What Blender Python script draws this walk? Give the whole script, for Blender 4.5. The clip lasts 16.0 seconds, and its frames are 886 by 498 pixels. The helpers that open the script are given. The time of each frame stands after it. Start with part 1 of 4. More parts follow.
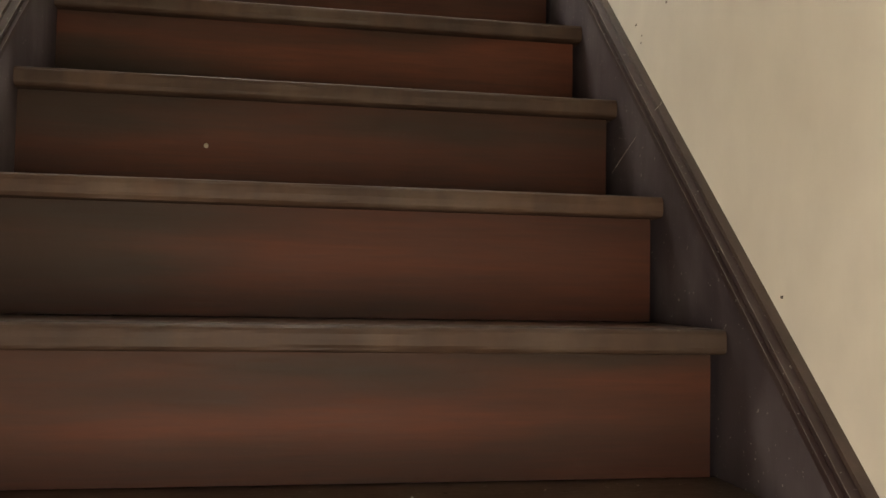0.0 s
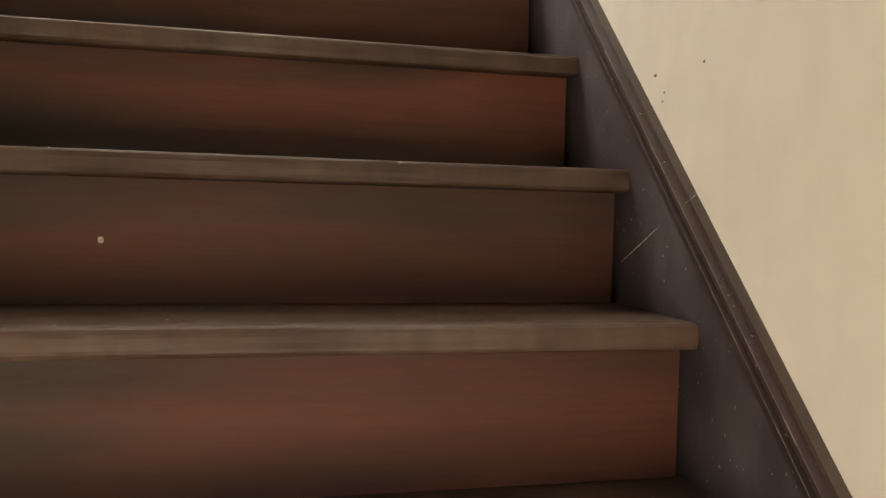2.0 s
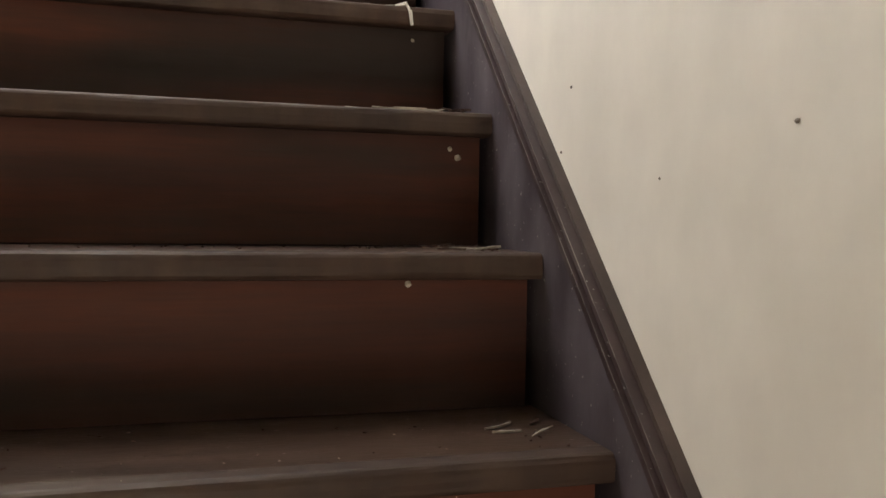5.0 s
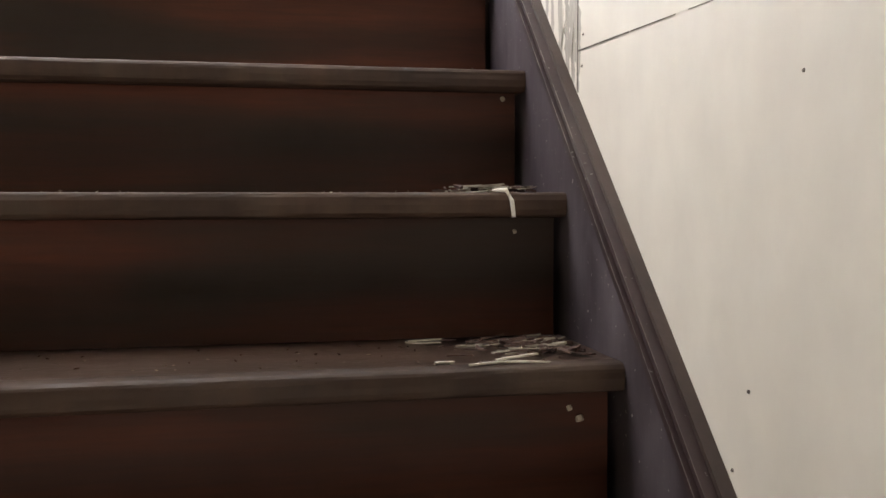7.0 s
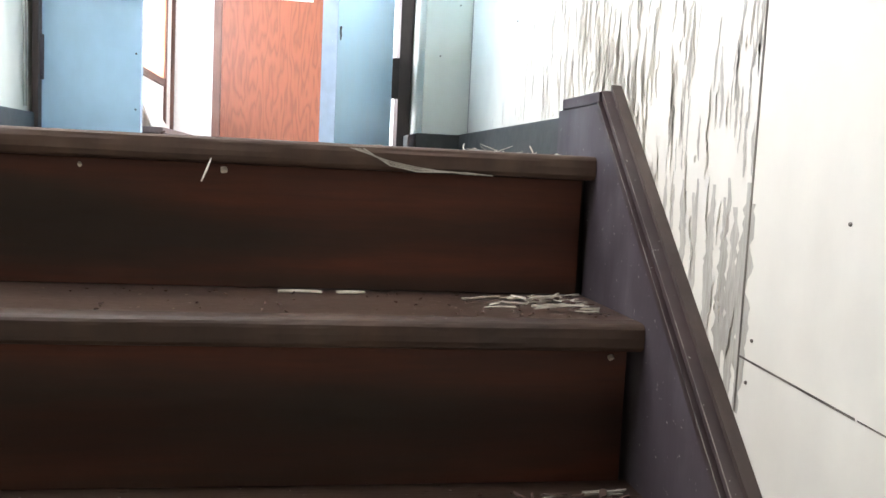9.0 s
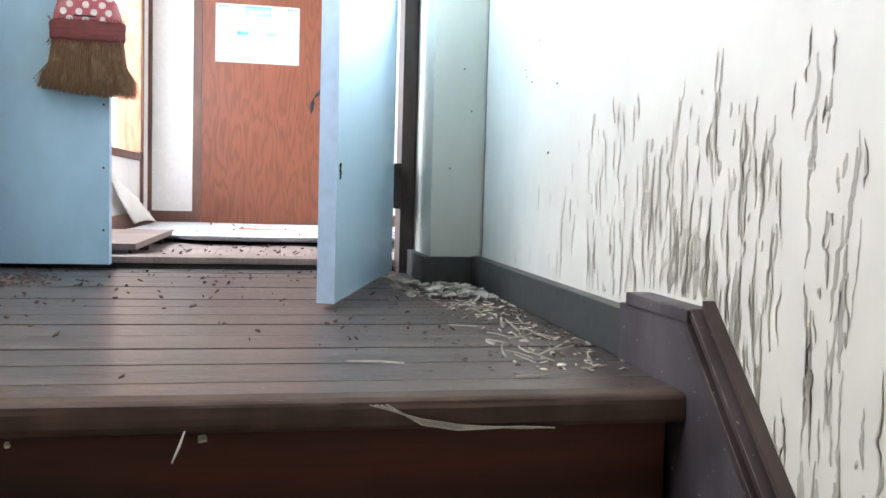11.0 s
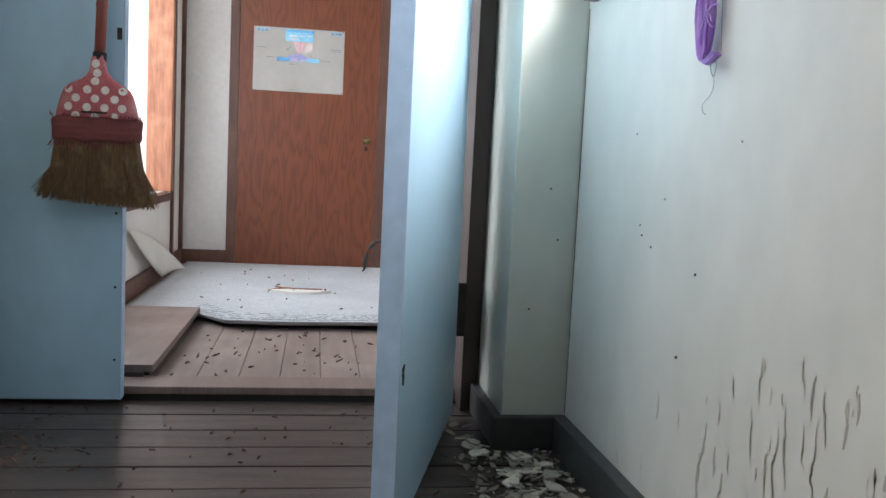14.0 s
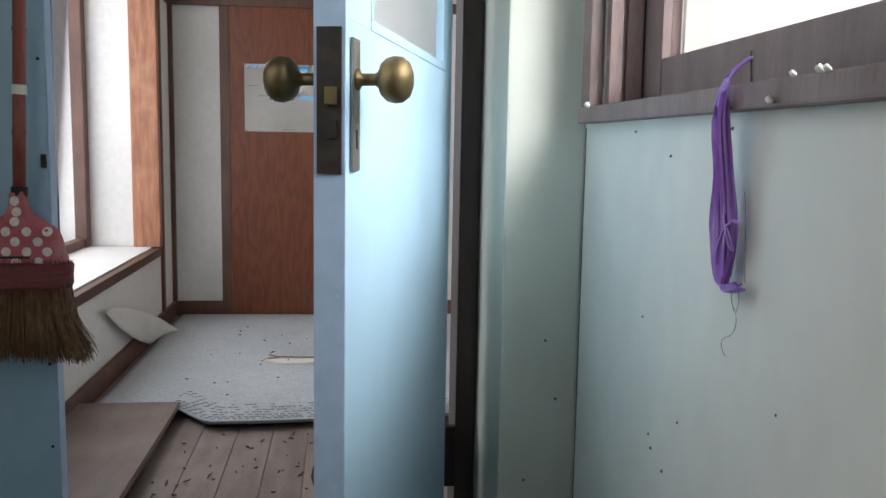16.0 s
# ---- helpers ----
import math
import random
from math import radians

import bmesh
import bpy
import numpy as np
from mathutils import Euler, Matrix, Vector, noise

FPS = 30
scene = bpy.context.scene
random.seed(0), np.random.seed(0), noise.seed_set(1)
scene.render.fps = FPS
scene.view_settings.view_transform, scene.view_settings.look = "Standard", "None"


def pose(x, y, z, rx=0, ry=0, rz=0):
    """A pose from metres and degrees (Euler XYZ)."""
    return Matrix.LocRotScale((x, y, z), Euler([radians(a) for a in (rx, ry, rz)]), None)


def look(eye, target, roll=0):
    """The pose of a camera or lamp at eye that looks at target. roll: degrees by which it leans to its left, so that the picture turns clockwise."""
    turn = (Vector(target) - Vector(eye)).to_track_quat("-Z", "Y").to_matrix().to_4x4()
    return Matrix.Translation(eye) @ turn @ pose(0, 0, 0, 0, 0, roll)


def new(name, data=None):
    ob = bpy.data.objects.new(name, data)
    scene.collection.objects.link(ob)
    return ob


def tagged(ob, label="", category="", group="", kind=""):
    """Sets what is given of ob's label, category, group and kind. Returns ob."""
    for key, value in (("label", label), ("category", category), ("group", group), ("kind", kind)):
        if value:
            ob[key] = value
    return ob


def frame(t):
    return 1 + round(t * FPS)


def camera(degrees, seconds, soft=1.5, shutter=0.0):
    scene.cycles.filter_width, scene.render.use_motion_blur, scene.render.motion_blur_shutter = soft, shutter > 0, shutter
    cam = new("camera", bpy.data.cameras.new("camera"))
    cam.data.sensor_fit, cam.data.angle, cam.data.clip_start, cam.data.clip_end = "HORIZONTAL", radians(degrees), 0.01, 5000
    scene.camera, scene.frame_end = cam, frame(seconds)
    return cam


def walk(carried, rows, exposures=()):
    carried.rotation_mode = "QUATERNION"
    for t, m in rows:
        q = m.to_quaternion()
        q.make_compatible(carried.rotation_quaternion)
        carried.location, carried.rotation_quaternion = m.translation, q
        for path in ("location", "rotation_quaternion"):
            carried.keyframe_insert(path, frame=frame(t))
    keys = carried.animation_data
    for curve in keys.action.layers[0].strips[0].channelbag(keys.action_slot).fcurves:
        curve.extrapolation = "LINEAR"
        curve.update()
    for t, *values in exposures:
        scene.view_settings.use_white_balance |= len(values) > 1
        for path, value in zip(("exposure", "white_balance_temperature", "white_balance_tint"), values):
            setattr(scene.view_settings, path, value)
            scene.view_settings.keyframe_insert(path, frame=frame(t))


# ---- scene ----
cam = camera(55.0, 16.0)
PATH = [
    (0, (-0.586, -2.835, -1.63), (-0.258, -0.864, -1.537), 1.1),
    (0.5, (-0.612, -2.739, -1.533), (-0.146, -0.795, -1.58), 0.7),
    (1, (-0.595, -2.647, -1.474), (-0.13, -0.702, -1.489), -1.4),
    (1.5, (-0.572, -2.558, -1.395), (-0.135, -0.607, -1.435), -0.1),
    (2, (-0.586, -2.497, -1.334), (-0.106, -0.557, -1.419), 1.4),
    (2.5, (-0.581, -2.401, -1.247), (-0.107, -0.459, -1.307), 2.6),
    (3, (-0.56, -2.274, -1.118), (0.053, -0.371, -1.179), 2.5),
    (3.5, (-0.497, -2.159, -1.027), (0.094, -0.25, -1.115), -0.5),
    (4, (-0.46, -2.085, -0.904), (0.1, -0.167, -1.008), 0.4),
    (4.2, (-0.463, -2.045, -0.884), (0.093, -0.126, -0.975), 1.1),
    (6.3, (-0.387, -1.712, -0.553), (0.153, 0.212, -0.621), 0.4),
    (6.5, (-0.393, -1.674, -0.51), (0.088, 0.266, -0.584), 0.5),
    (7, (-0.396, -1.605, -0.448), (-0.03, 0.36, -0.535), -0.2),
    (7.5, (-0.409, -1.495, -0.331), (0.004, 0.458, -0.458), 0.1),
    (8, (-0.433, -1.411, -0.212), (0.024, 0.531, -0.355), 0.5),
    (8.5, (-0.436, -1.293, -0.135), (0.033, 0.644, -0.304), 2.0),
    (9, (-0.43, -1.204, -0.03), (-0.085, 0.758, -0.216), 2.8),
    (9.5, (-0.459, -1.148, 0.004), (-0.129, 0.818, -0.161), 2.7),
    (10, (-0.482, -1.043, 0.076), (-0.133, 0.922, -0.052), 2.3),
    (10.2, (-0.487, -1.012, 0.104), (-0.132, 0.952, -0.012), 2.0),
    (12.3, (-0.382, -0.707, 0.42), (0.009, 1.243, 0.21), 1.9),
    (12.5, (-0.385, -0.687, 0.448), (-0.022, 1.267, 0.226), 2.2),
    (13, (-0.418, -0.632, 0.479), (-0.107, 1.333, 0.281), 3.5),
    (13.5, (-0.459, -0.563, 0.529), (-0.179, 1.41, 0.36), 3.1),
    (14, (-0.474, -0.481, 0.551), (-0.177, 1.487, 0.361), 2.8),
    (14.5, (-0.458, -0.431, 0.632), (-0.255, 1.544, 0.392), 1.6),
    (15, (-0.413, -0.37, 0.679), (-0.141, 1.597, 0.444), 0.9),
    (15.5, (-0.374, -0.272, 0.753), (-0.096, 1.694, 0.511), 0.6),
    (16, (-0.355, -0.207, 0.838), (-0.12, 1.764, 0.597), 1.0),
]
EXPOSURES = [(0.0, 2.45, 7400, 15), (1.5, 2.95, 7450, 16), (3.0, 2.9, 7050, 17), (4.0, 2.65, 6750, 17), (6.5, 2.15, 6650, 18), (8.0, 2.05, 6250, 16), (9.5, 1.95, 6050, 14), (10.2, 1.8, 6000, 14),
             (12.5, 0.15, 6150, 13), (13.0, 0.05, 6150, 13), (14.5, -0.3, 6200, 12), (15.5, -0.75, 6250, 12), (16.0, -1.0, 6250, 11)]
LAMP_LANDING, LAMP_SKY, LAMP_ROOM, LAMP_HALL, LAMP_STAIR = 135.0, 210.0, 56.0, 4.2, 14.0
XW = -1.185
walk(cam, [(t, look(eye, aim, roll)) for t, eye, aim, roll in PATH], EXPOSURES)

# ---- world, daylight ----
world = bpy.data.worlds.new("sky")
scene.world = world
world.use_nodes = True
wn = world.node_tree
sky = wn.nodes.new("ShaderNodeTexSky")
sky.sky_type, sky.sun_disc = "NISHITA", False
sky.air_density, sky.dust_density = 0.6, 0.2
sky.sun_elevation, sky.sun_rotation = radians(42), radians(200)
wn.links.new(sky.outputs[0], wn.nodes["Background"].inputs[0])
wn.nodes["Background"].inputs[1].default_value = 0.05


def window_light(name, m, w, h, power, color):
    """Sky light in a window's opening; the lamp shines along its own -z."""
    d = bpy.data.lights.new(name, "AREA")
    d.shape, d.size, d.size_y, d.energy, d.color = "RECTANGLE", w, h, power, color
    ob = new(name, d)
    ob.matrix_basis = m
    return ob


window_light("landing_window_light", look((1.15, -0.7, 2.25), (-0.05, 1.1, 0.85)), 0.9, 1.0, LAMP_LANDING, (0.95, 0.98, 0.98))
window_light("landing_sky_light", look((1.6, 0.2, 2.4), (0.08, 0.62, 1.38)), 2.6, 1.6, LAMP_SKY, (1.0, 0.96, 0.91))
window_light("room_window_light", look((-1.53, 2.6, 1.1), (0.2, 2.6, 0.95)), 1.9, 1.4, LAMP_ROOM, (0.94, 0.97, 1.0))
window_light("lower_hall_light", look((-0.75, -3.53, -2.1), (-0.7, 0.0, -2.0)), 0.7, 0.9, LAMP_HALL, (1.0, 0.86, 0.68))
# Added lamp in an assumed, unseen west window; it brightens the east wall.
window_light("assumed_stair_window_light", look((XW - 0.13, 0.03, 1.3), (0.0, -0.1, 0.25)), 1.05, 1.15, LAMP_STAIR, (1.0, 0.975, 0.94))


# ---- materials ----
def material(name, c1, c2, rough=0.6, scale=6.0, stretch=(1, 1, 1), bump=0.15, c3=None, fine=40.0, metal=0.0,
             spot=0.0, vary=0.12, stain=0.5, stain_lo=0.52, stain_hi=0.72, fine_mix=0.35, stain_stretch=None, spec=0.5):
    """A painted, wooden or metal surface: two colours mixed by large noise, fine grain, stains in c3, relief."""
    m = bpy.data.materials.new(name)
    m.use_nodes = True
    nt = m.node_tree
    n, l = nt.nodes, nt.links
    b = n["Principled BSDF"]
    geo = n.new("ShaderNodeNewGeometry")
    mp = n.new("ShaderNodeMapping")
    mp.inputs["Scale"].default_value = stretch
    l.new(geo.outputs["Position"], mp.inputs["Vector"])
    info = n.new("ShaderNodeObjectInfo")
    add = n.new("ShaderNodeVectorMath")
    add.operation = "MULTIPLY_ADD"
    l.new(info.outputs["Random"], add.inputs[0])
    add.inputs[1].default_value = (7, 3, 5)
    l.new(mp.outputs[0], add.inputs[2])

    def tex(s, detail, vec):
        t = n.new("ShaderNodeTexNoise")
        t.inputs["Scale"].default_value, t.inputs["Detail"].default_value = s, detail
        l.new(vec, t.inputs["Vector"])
        return t.outputs["Fac"]

    def ramp(fac, lo, hi):
        r = n.new("ShaderNodeMapRange")
        r.inputs["From Min"].default_value, r.inputs["From Max"].default_value = lo, hi
        l.new(fac, r.inputs["Value"])
        return r.outputs[0]

    def mix(fac, a, bb, mode="MIX"):
        x = n.new("ShaderNodeMix")
        x.data_type, x.blend_type = "RGBA", mode
        for sock, v in ((x.inputs[0], fac), (x.inputs[6], a), (x.inputs[7], bb)):
            if isinstance(v, bpy.types.NodeSocket):
                l.new(v, sock)
            elif isinstance(v, float):
                sock.default_value = v
            else:
                sock.default_value = (*v, 1)
        return x.outputs[2]

    big, small = tex(scale, 4, add.outputs[0]), tex(fine, 6, add.outputs[0])
    col = mix(ramp(big, 0.35, 0.65), c1, c2)
    f = n.new("ShaderNodeMath")
    f.operation = "MULTIPLY_ADD"
    l.new(ramp(small, 0.3, 0.7), f.inputs[0])
    f.inputs[1].default_value, f.inputs[2].default_value = fine_mix, 1 - fine_mix * 0.6
    g = n.new("ShaderNodeCombineColor")
    for k in range(3):
        l.new(f.outputs[0], g.inputs[k])
    col = mix(0.9, col, g.outputs[0], "MULTIPLY")
    if c3:
        at = geo.outputs["Position"]
        if stain_stretch:
            smp = n.new("ShaderNodeMapping")
            smp.inputs["Scale"].default_value = stain_stretch
            l.new(at, smp.inputs["Vector"])
            sadd = n.new("ShaderNodeVectorMath")
            sadd.operation = "MULTIPLY_ADD"
            l.new(info.outputs["Random"], sadd.inputs[0])
            sadd.inputs[1].default_value = (4, 2, 9)
            l.new(smp.outputs[0], sadd.inputs[2])
            at = sadd.outputs[0]
        st = tex(scale * 0.8, 7, at)
        s2 = n.new("ShaderNodeMath")
        s2.operation = "MULTIPLY"
        l.new(ramp(st, stain_lo, stain_hi), s2.inputs[0])
        s2.inputs[1].default_value = stain
        col = mix(s2.outputs[0], col, c3)
    if spot:
        sp = tex(140.0, 2, geo.outputs["Position"])
        col = mix(ramp(sp, 0.70, 0.76), col, (spot, spot, spot * 0.9))
    hv = n.new("ShaderNodeMath")
    hv.operation = "MULTIPLY_ADD"
    l.new(info.outputs["Random"], hv.inputs[0])
    hv.inputs[1].default_value, hv.inputs[2].default_value = 2 * vary, 1 - vary
    hs = n.new("ShaderNodeHueSaturation")
    l.new(hv.outputs[0], hs.inputs["Value"])
    l.new(col, hs.inputs["Color"])
    l.new(hs.outputs[0], b.inputs["Base Color"])
    rr = n.new("ShaderNodeMath")
    rr.operation = "MULTIPLY_ADD"
    l.new(small, rr.inputs[0])
    rr.inputs[1].default_value, rr.inputs[2].default_value = 0.3, rough - 0.15
    l.new(rr.outputs[0], b.inputs["Roughness"])
    b.inputs["Metallic"].default_value = metal
    b.inputs["Specular IOR Level"].default_value = spec
    if bump:
        bp = n.new("ShaderNodeBump")
        bp.inputs["Strength"].default_value, bp.inputs["Distance"].default_value = bump, 0.004
        l.new(small, bp.inputs["Height"])
        l.new(bp.outputs[0], b.inputs["Normal"])
    return m


M_RISER = material("red_brown_wood", (0.086, 0.026, 0.013), (0.046, 0.0165, 0.01), 0.65, 2.0, (0.5, 4, 7), 0.1, (0.021, 0.0155, 0.011), 22, stain=0.85, stain_lo=0.46, stain_hi=0.62, vary=0.1, stain_stretch=(0.6, 1, 5), spec=0.3)
M_TREAD = material("dusty_brown_wood", (0.074, 0.044, 0.031), (0.042, 0.026, 0.019), 0.34, 3.0, (1, 6, 2), 0.12, (0.11, 0.082, 0.062), 45, spot=0.3, stain=0.6, vary=0.08, stain_stretch=(0.5, 3, 1), spec=0.6)
M_NOSE = material("worn_nosing_wood", (0.068, 0.04, 0.027), (0.042, 0.025, 0.018), 0.6, 3.0, (2, 1, 0.8), 0.2, (0.12, 0.088, 0.066), 14, stain=0.55, stain_lo=0.5, stain_hi=0.75, vary=0.12, fine_mix=0.5, stain_stretch=(3, 2, 1.2), spec=0.35)
M_MOULD = material("dark_brown_moulding_paint", (0.05, 0.031, 0.032), (0.033, 0.021, 0.022), 0.45, 6, bump=0.15, c3=(0.09, 0.072, 0.068), fine=40, spot=0.3)
M_WORN = material("worn_paint_edge", (0.15, 0.125, 0.115), (0.06, 0.05, 0.05), 0.6, 14, (1, 1, 1), 0.1, (0.3, 0.27, 0.24), 60, stain=0.6, stain_lo=0.55, stain_hi=0.6)
M_SKIRT = material("purple_grey_paint", (0.066, 0.053, 0.062), (0.043, 0.034, 0.04), 0.5, 8, (1, 1, 0.3), 0.2, (0.17, 0.15, 0.165), 35, spot=0.35, stain=0.6, stain_lo=0.47, stain_hi=0.75, vary=0.05, stain_stretch=(1, 1.2, 0.6))
M_WALL = material("cream_white_paint", (0.75, 0.725, 0.655), (0.69, 0.665, 0.60), 0.55, 1.6, (1, 1, 0.6), 0.08, (0.55, 0.51, 0.43), 18, vary=0.02, stain=0.35, fine_mix=0.1)
M_PANEL = material("pale_green_white_paint", (0.66, 0.66, 0.57), (0.6, 0.605, 0.52), 0.4, 1.8, (1, 1, 0.5), 0.06, (0.45, 0.46, 0.38), 14, vary=0.02, stain=0.3, fine_mix=0.08)
M_BARE = material("bare_grey_wood", (0.4, 0.38, 0.33), (0.5, 0.475, 0.42), 0.75, 9, (6, 6, 0.8), 0.3, (0.25, 0.23, 0.2), 60)
M_CRACK = material("dark_bare_wood_crack", (0.05, 0.04, 0.034), (0.19, 0.165, 0.135), 0.8, 14, (1, 1, 0.3), 0.2, None, 90)
M_FLAKE = material("peeled_paint_flake", (0.6, 0.57, 0.48), (0.42, 0.38, 0.31), 0.7, 25, (1, 1, 1), 0.3, (0.2, 0.15, 0.11), 120, vary=0.3, stain=0.6)
M_CRUMB = material("brown_wood_crumbs", (0.055, 0.03, 0.025), (0.14, 0.09, 0.07), 0.8, 60, (1, 1, 1), 0.3, None, 150)
M_BLUE = material("pale_blue_door_paint", (0.41, 0.60, 0.74), (0.37, 0.55, 0.69), 0.38, 1.5, (1, 1, 0.6), 0.06, (0.33, 0.49, 0.6), 20, vary=0.02, stain=0.3, fine_mix=0.1)
M_BLUE_EDGE = material("worn_blue_paint", (0.42, 0.55, 0.72), (0.37, 0.5, 0.66), 0.42, 3, (1, 1, 0.8), 0.12, (0.2, 0.24, 0.32), 50, vary=0.02, stain=0.4, stain_lo=0.62, stain_hi=0.7, fine_mix=0.15)
M_BASE = material("dark_green_grey_paint", (0.055, 0.058, 0.056), (0.04, 0.043, 0.042), 0.5, 4, (1, 1, 1), 0.15, (0.12, 0.11, 0.1), 40, vary=0.04, stain=0.5)
M_JAMB = material("dark_brown_frame", (0.07, 0.048, 0.041), (0.048, 0.034, 0.03), 0.5, 5, (4, 4, 0.8), 0.15, (0.11, 0.08, 0.068), 40)
M_PINKWOOD = material("brown_pink_frame", (0.22, 0.15, 0.135), (0.16, 0.105, 0.095), 0.55, 5, (4, 4, 0.8), 0.15, (0.3, 0.24, 0.22), 40)
M_PLANK = material("grey_brown_floorboards", (0.085, 0.064, 0.056), (0.045, 0.034, 0.03), 0.36, 5, (1, 8, 1), 0.15, (0.14, 0.117, 0.104), 40, spot=0.24, vary=0.2, stain=0.6, stain_stretch=(0.5, 3, 1))
M_PLANK2 = material("pale_pink_brown_floorboards", (0.26, 0.203, 0.178), (0.195, 0.15, 0.132), 0.5, 4, (8, 1, 1), 0.2, (0.37, 0.31, 0.28), 40, vary=0.12, stain=0.6)
M_PLY = material("pinkish_plywood", (0.2, 0.142, 0.122), (0.155, 0.11, 0.095), 0.5, 4, (6, 1, 1), 0.1, (0.35, 0.28, 0.25), 40)
# Near black: painted shade in floor and threshold gaps, also small dark parts.
M_DARK = material("near_black_shade_and_parts", (0.02, 0.017, 0.015), (0.03, 0.025, 0.022), 0.8, 10, bump=0.1)
M_TRIM = material("brown_timber_trim", (0.14, 0.062, 0.04), (0.1, 0.045, 0.03), 0.5, 6, (5, 5, 0.8), 0.15, (0.19, 0.1, 0.065), 40)
M_POST = material("orange_brown_softwood", (0.42, 0.18, 0.09), (0.27, 0.10, 0.05), 0.5, 11, (4, 4, 0.5), 0.15, (0.5, 0.27, 0.15), 40, stain=0.6)
M_WHITE = material("white_plaster", (0.8, 0.77, 0.73), (0.74, 0.71, 0.67), 0.7, 2, bump=0.06, c3=(0.62, 0.6, 0.57), fine=50, vary=0.02, stain=0.3, fine_mix=0.1)
M_RUG = material("pale_grey_rug", (0.52, 0.54, 0.56), (0.45, 0.47, 0.49), 0.9, 3, bump=0.5, c3=(0.42, 0.42, 0.42), fine=110, vary=0.02, stain=0.35)
# Darker grey that paints the shadows between the rug's loops.
M_RUGSHADE = material("woven_loop_shade", (0.13, 0.145, 0.155), (0.18, 0.2, 0.21), 0.9, 20, bump=0)
M_BRASS = material("aged_brass", (0.23, 0.175, 0.085), (0.15, 0.115, 0.06), 0.48, 20, bump=0.1, c3=(0.12, 0.09, 0.05), fine=80, metal=0.9)
M_IRON = material("dark_iron_plate", (0.05, 0.042, 0.036), (0.03, 0.026, 0.023), 0.5, 20, bump=0.2, c3=(0.1, 0.07, 0.05), fine=90, metal=0.6)
M_GREYMETAL = material("tarnished_steel", (0.3, 0.28, 0.25), (0.2, 0.19, 0.17), 0.4, 20, bump=0.1, fine=80, metal=0.8)
M_BRISTLE = material("broom_straw", (0.25, 0.14, 0.062), (0.14, 0.075, 0.034), 0.7, 50, (8, 8, 0.6), 0.2, (0.36, 0.25, 0.13), 150, stain=0.6)
M_CLOTH = material("pink_red_cloth", (0.5, 0.13, 0.14), (0.42, 0.1, 0.11), 0.85, 14, bump=0.25, c3=(0.62, 0.36, 0.33), fine=220, vary=0.02, stain=0.7)
M_BAND = material("maroon_woven_band", (0.22, 0.055, 0.05), (0.15, 0.04, 0.035), 0.85, 30, (1, 1, 5), 0.4, None, 200)
M_DOT = material("cream_dots", (0.75, 0.68, 0.63), (0.68, 0.6, 0.56), 0.85, 20, bump=0.1, fine=200)
M_BAMBOO = material("red_brown_bamboo", (0.24, 0.055, 0.04), (0.17, 0.04, 0.03), 0.35, 10, (3, 3, 0.5), 0.1, (0.3, 0.1, 0.07), 60)
M_PURPLE = material("purple_plastic_string", (0.40, 0.2, 0.62), (0.3, 0.12, 0.5), 0.35, 30, (5, 5, 0.4), 0.1, (0.58, 0.4, 0.74), 90, stain=0.5)
M_GREYSTRING = material("grey_thread", (0.3, 0.3, 0.3), (0.2, 0.2, 0.2), 0.8, 30, bump=0)
M_PAPER = material("off_white_paper", (0.78, 0.76, 0.70), (0.72, 0.69, 0.62), 0.7, 5, bump=0.1, c3=(0.62, 0.57, 0.47), fine=40, stain=0.4, fine_mix=0.08)
M_INKBLUE = material("blue_print", (0.10, 0.32, 0.58), (0.12, 0.38, 0.62), 0.6, 20, bump=0)
M_INKPURPLE = material("purple_print", (0.26, 0.25, 0.5), (0.34, 0.3, 0.55), 0.6, 20, bump=0)
M_INKPINK = material("pink_print", (0.74, 0.48, 0.5), (0.76, 0.58, 0.57), 0.6, 40, bump=0)
M_INKGREY = material("grey_print", (0.45, 0.45, 0.45), (0.5, 0.5, 0.5), 0.6, 20, bump=0)
M_INKSKY = material("sky_blue_print", (0.2, 0.47, 0.68), (0.26, 0.55, 0.74), 0.6, 25, bump=0)
M_INKPALE = material("pale_blue_print", (0.5, 0.66, 0.76), (0.58, 0.7, 0.78), 0.6, 20, bump=0)
M_INKROSE = material("rose_print", (0.66, 0.3, 0.36), (0.72, 0.42, 0.45), 0.6, 30, bump=0)
M_INKBLUSH = material("blush_print", (0.78, 0.6, 0.58), (0.78, 0.66, 0.62), 0.6, 30, bump=0)
M_CABLE = material("pale_cable", (0.36, 0.36, 0.30), (0.3, 0.3, 0.26), 0.5, 20, bump=0)
M_CEIL = material("ceiling_boards", (0.6, 0.57, 0.5), (0.55, 0.52, 0.46), 0.7, 3, bump=0.1, fine=30)
M_BARK = material("tree_bark", (0.13, 0.10, 0.08), (0.09, 0.07, 0.06), 0.8, 12, bump=0.3)
M_LEAF = material("pale_leaves", (0.12, 0.17, 0.06), (0.18, 0.22, 0.09), 0.6, 12, bump=0)
M_VENEER = bpy.data.materials.new("red_brown_veneer")


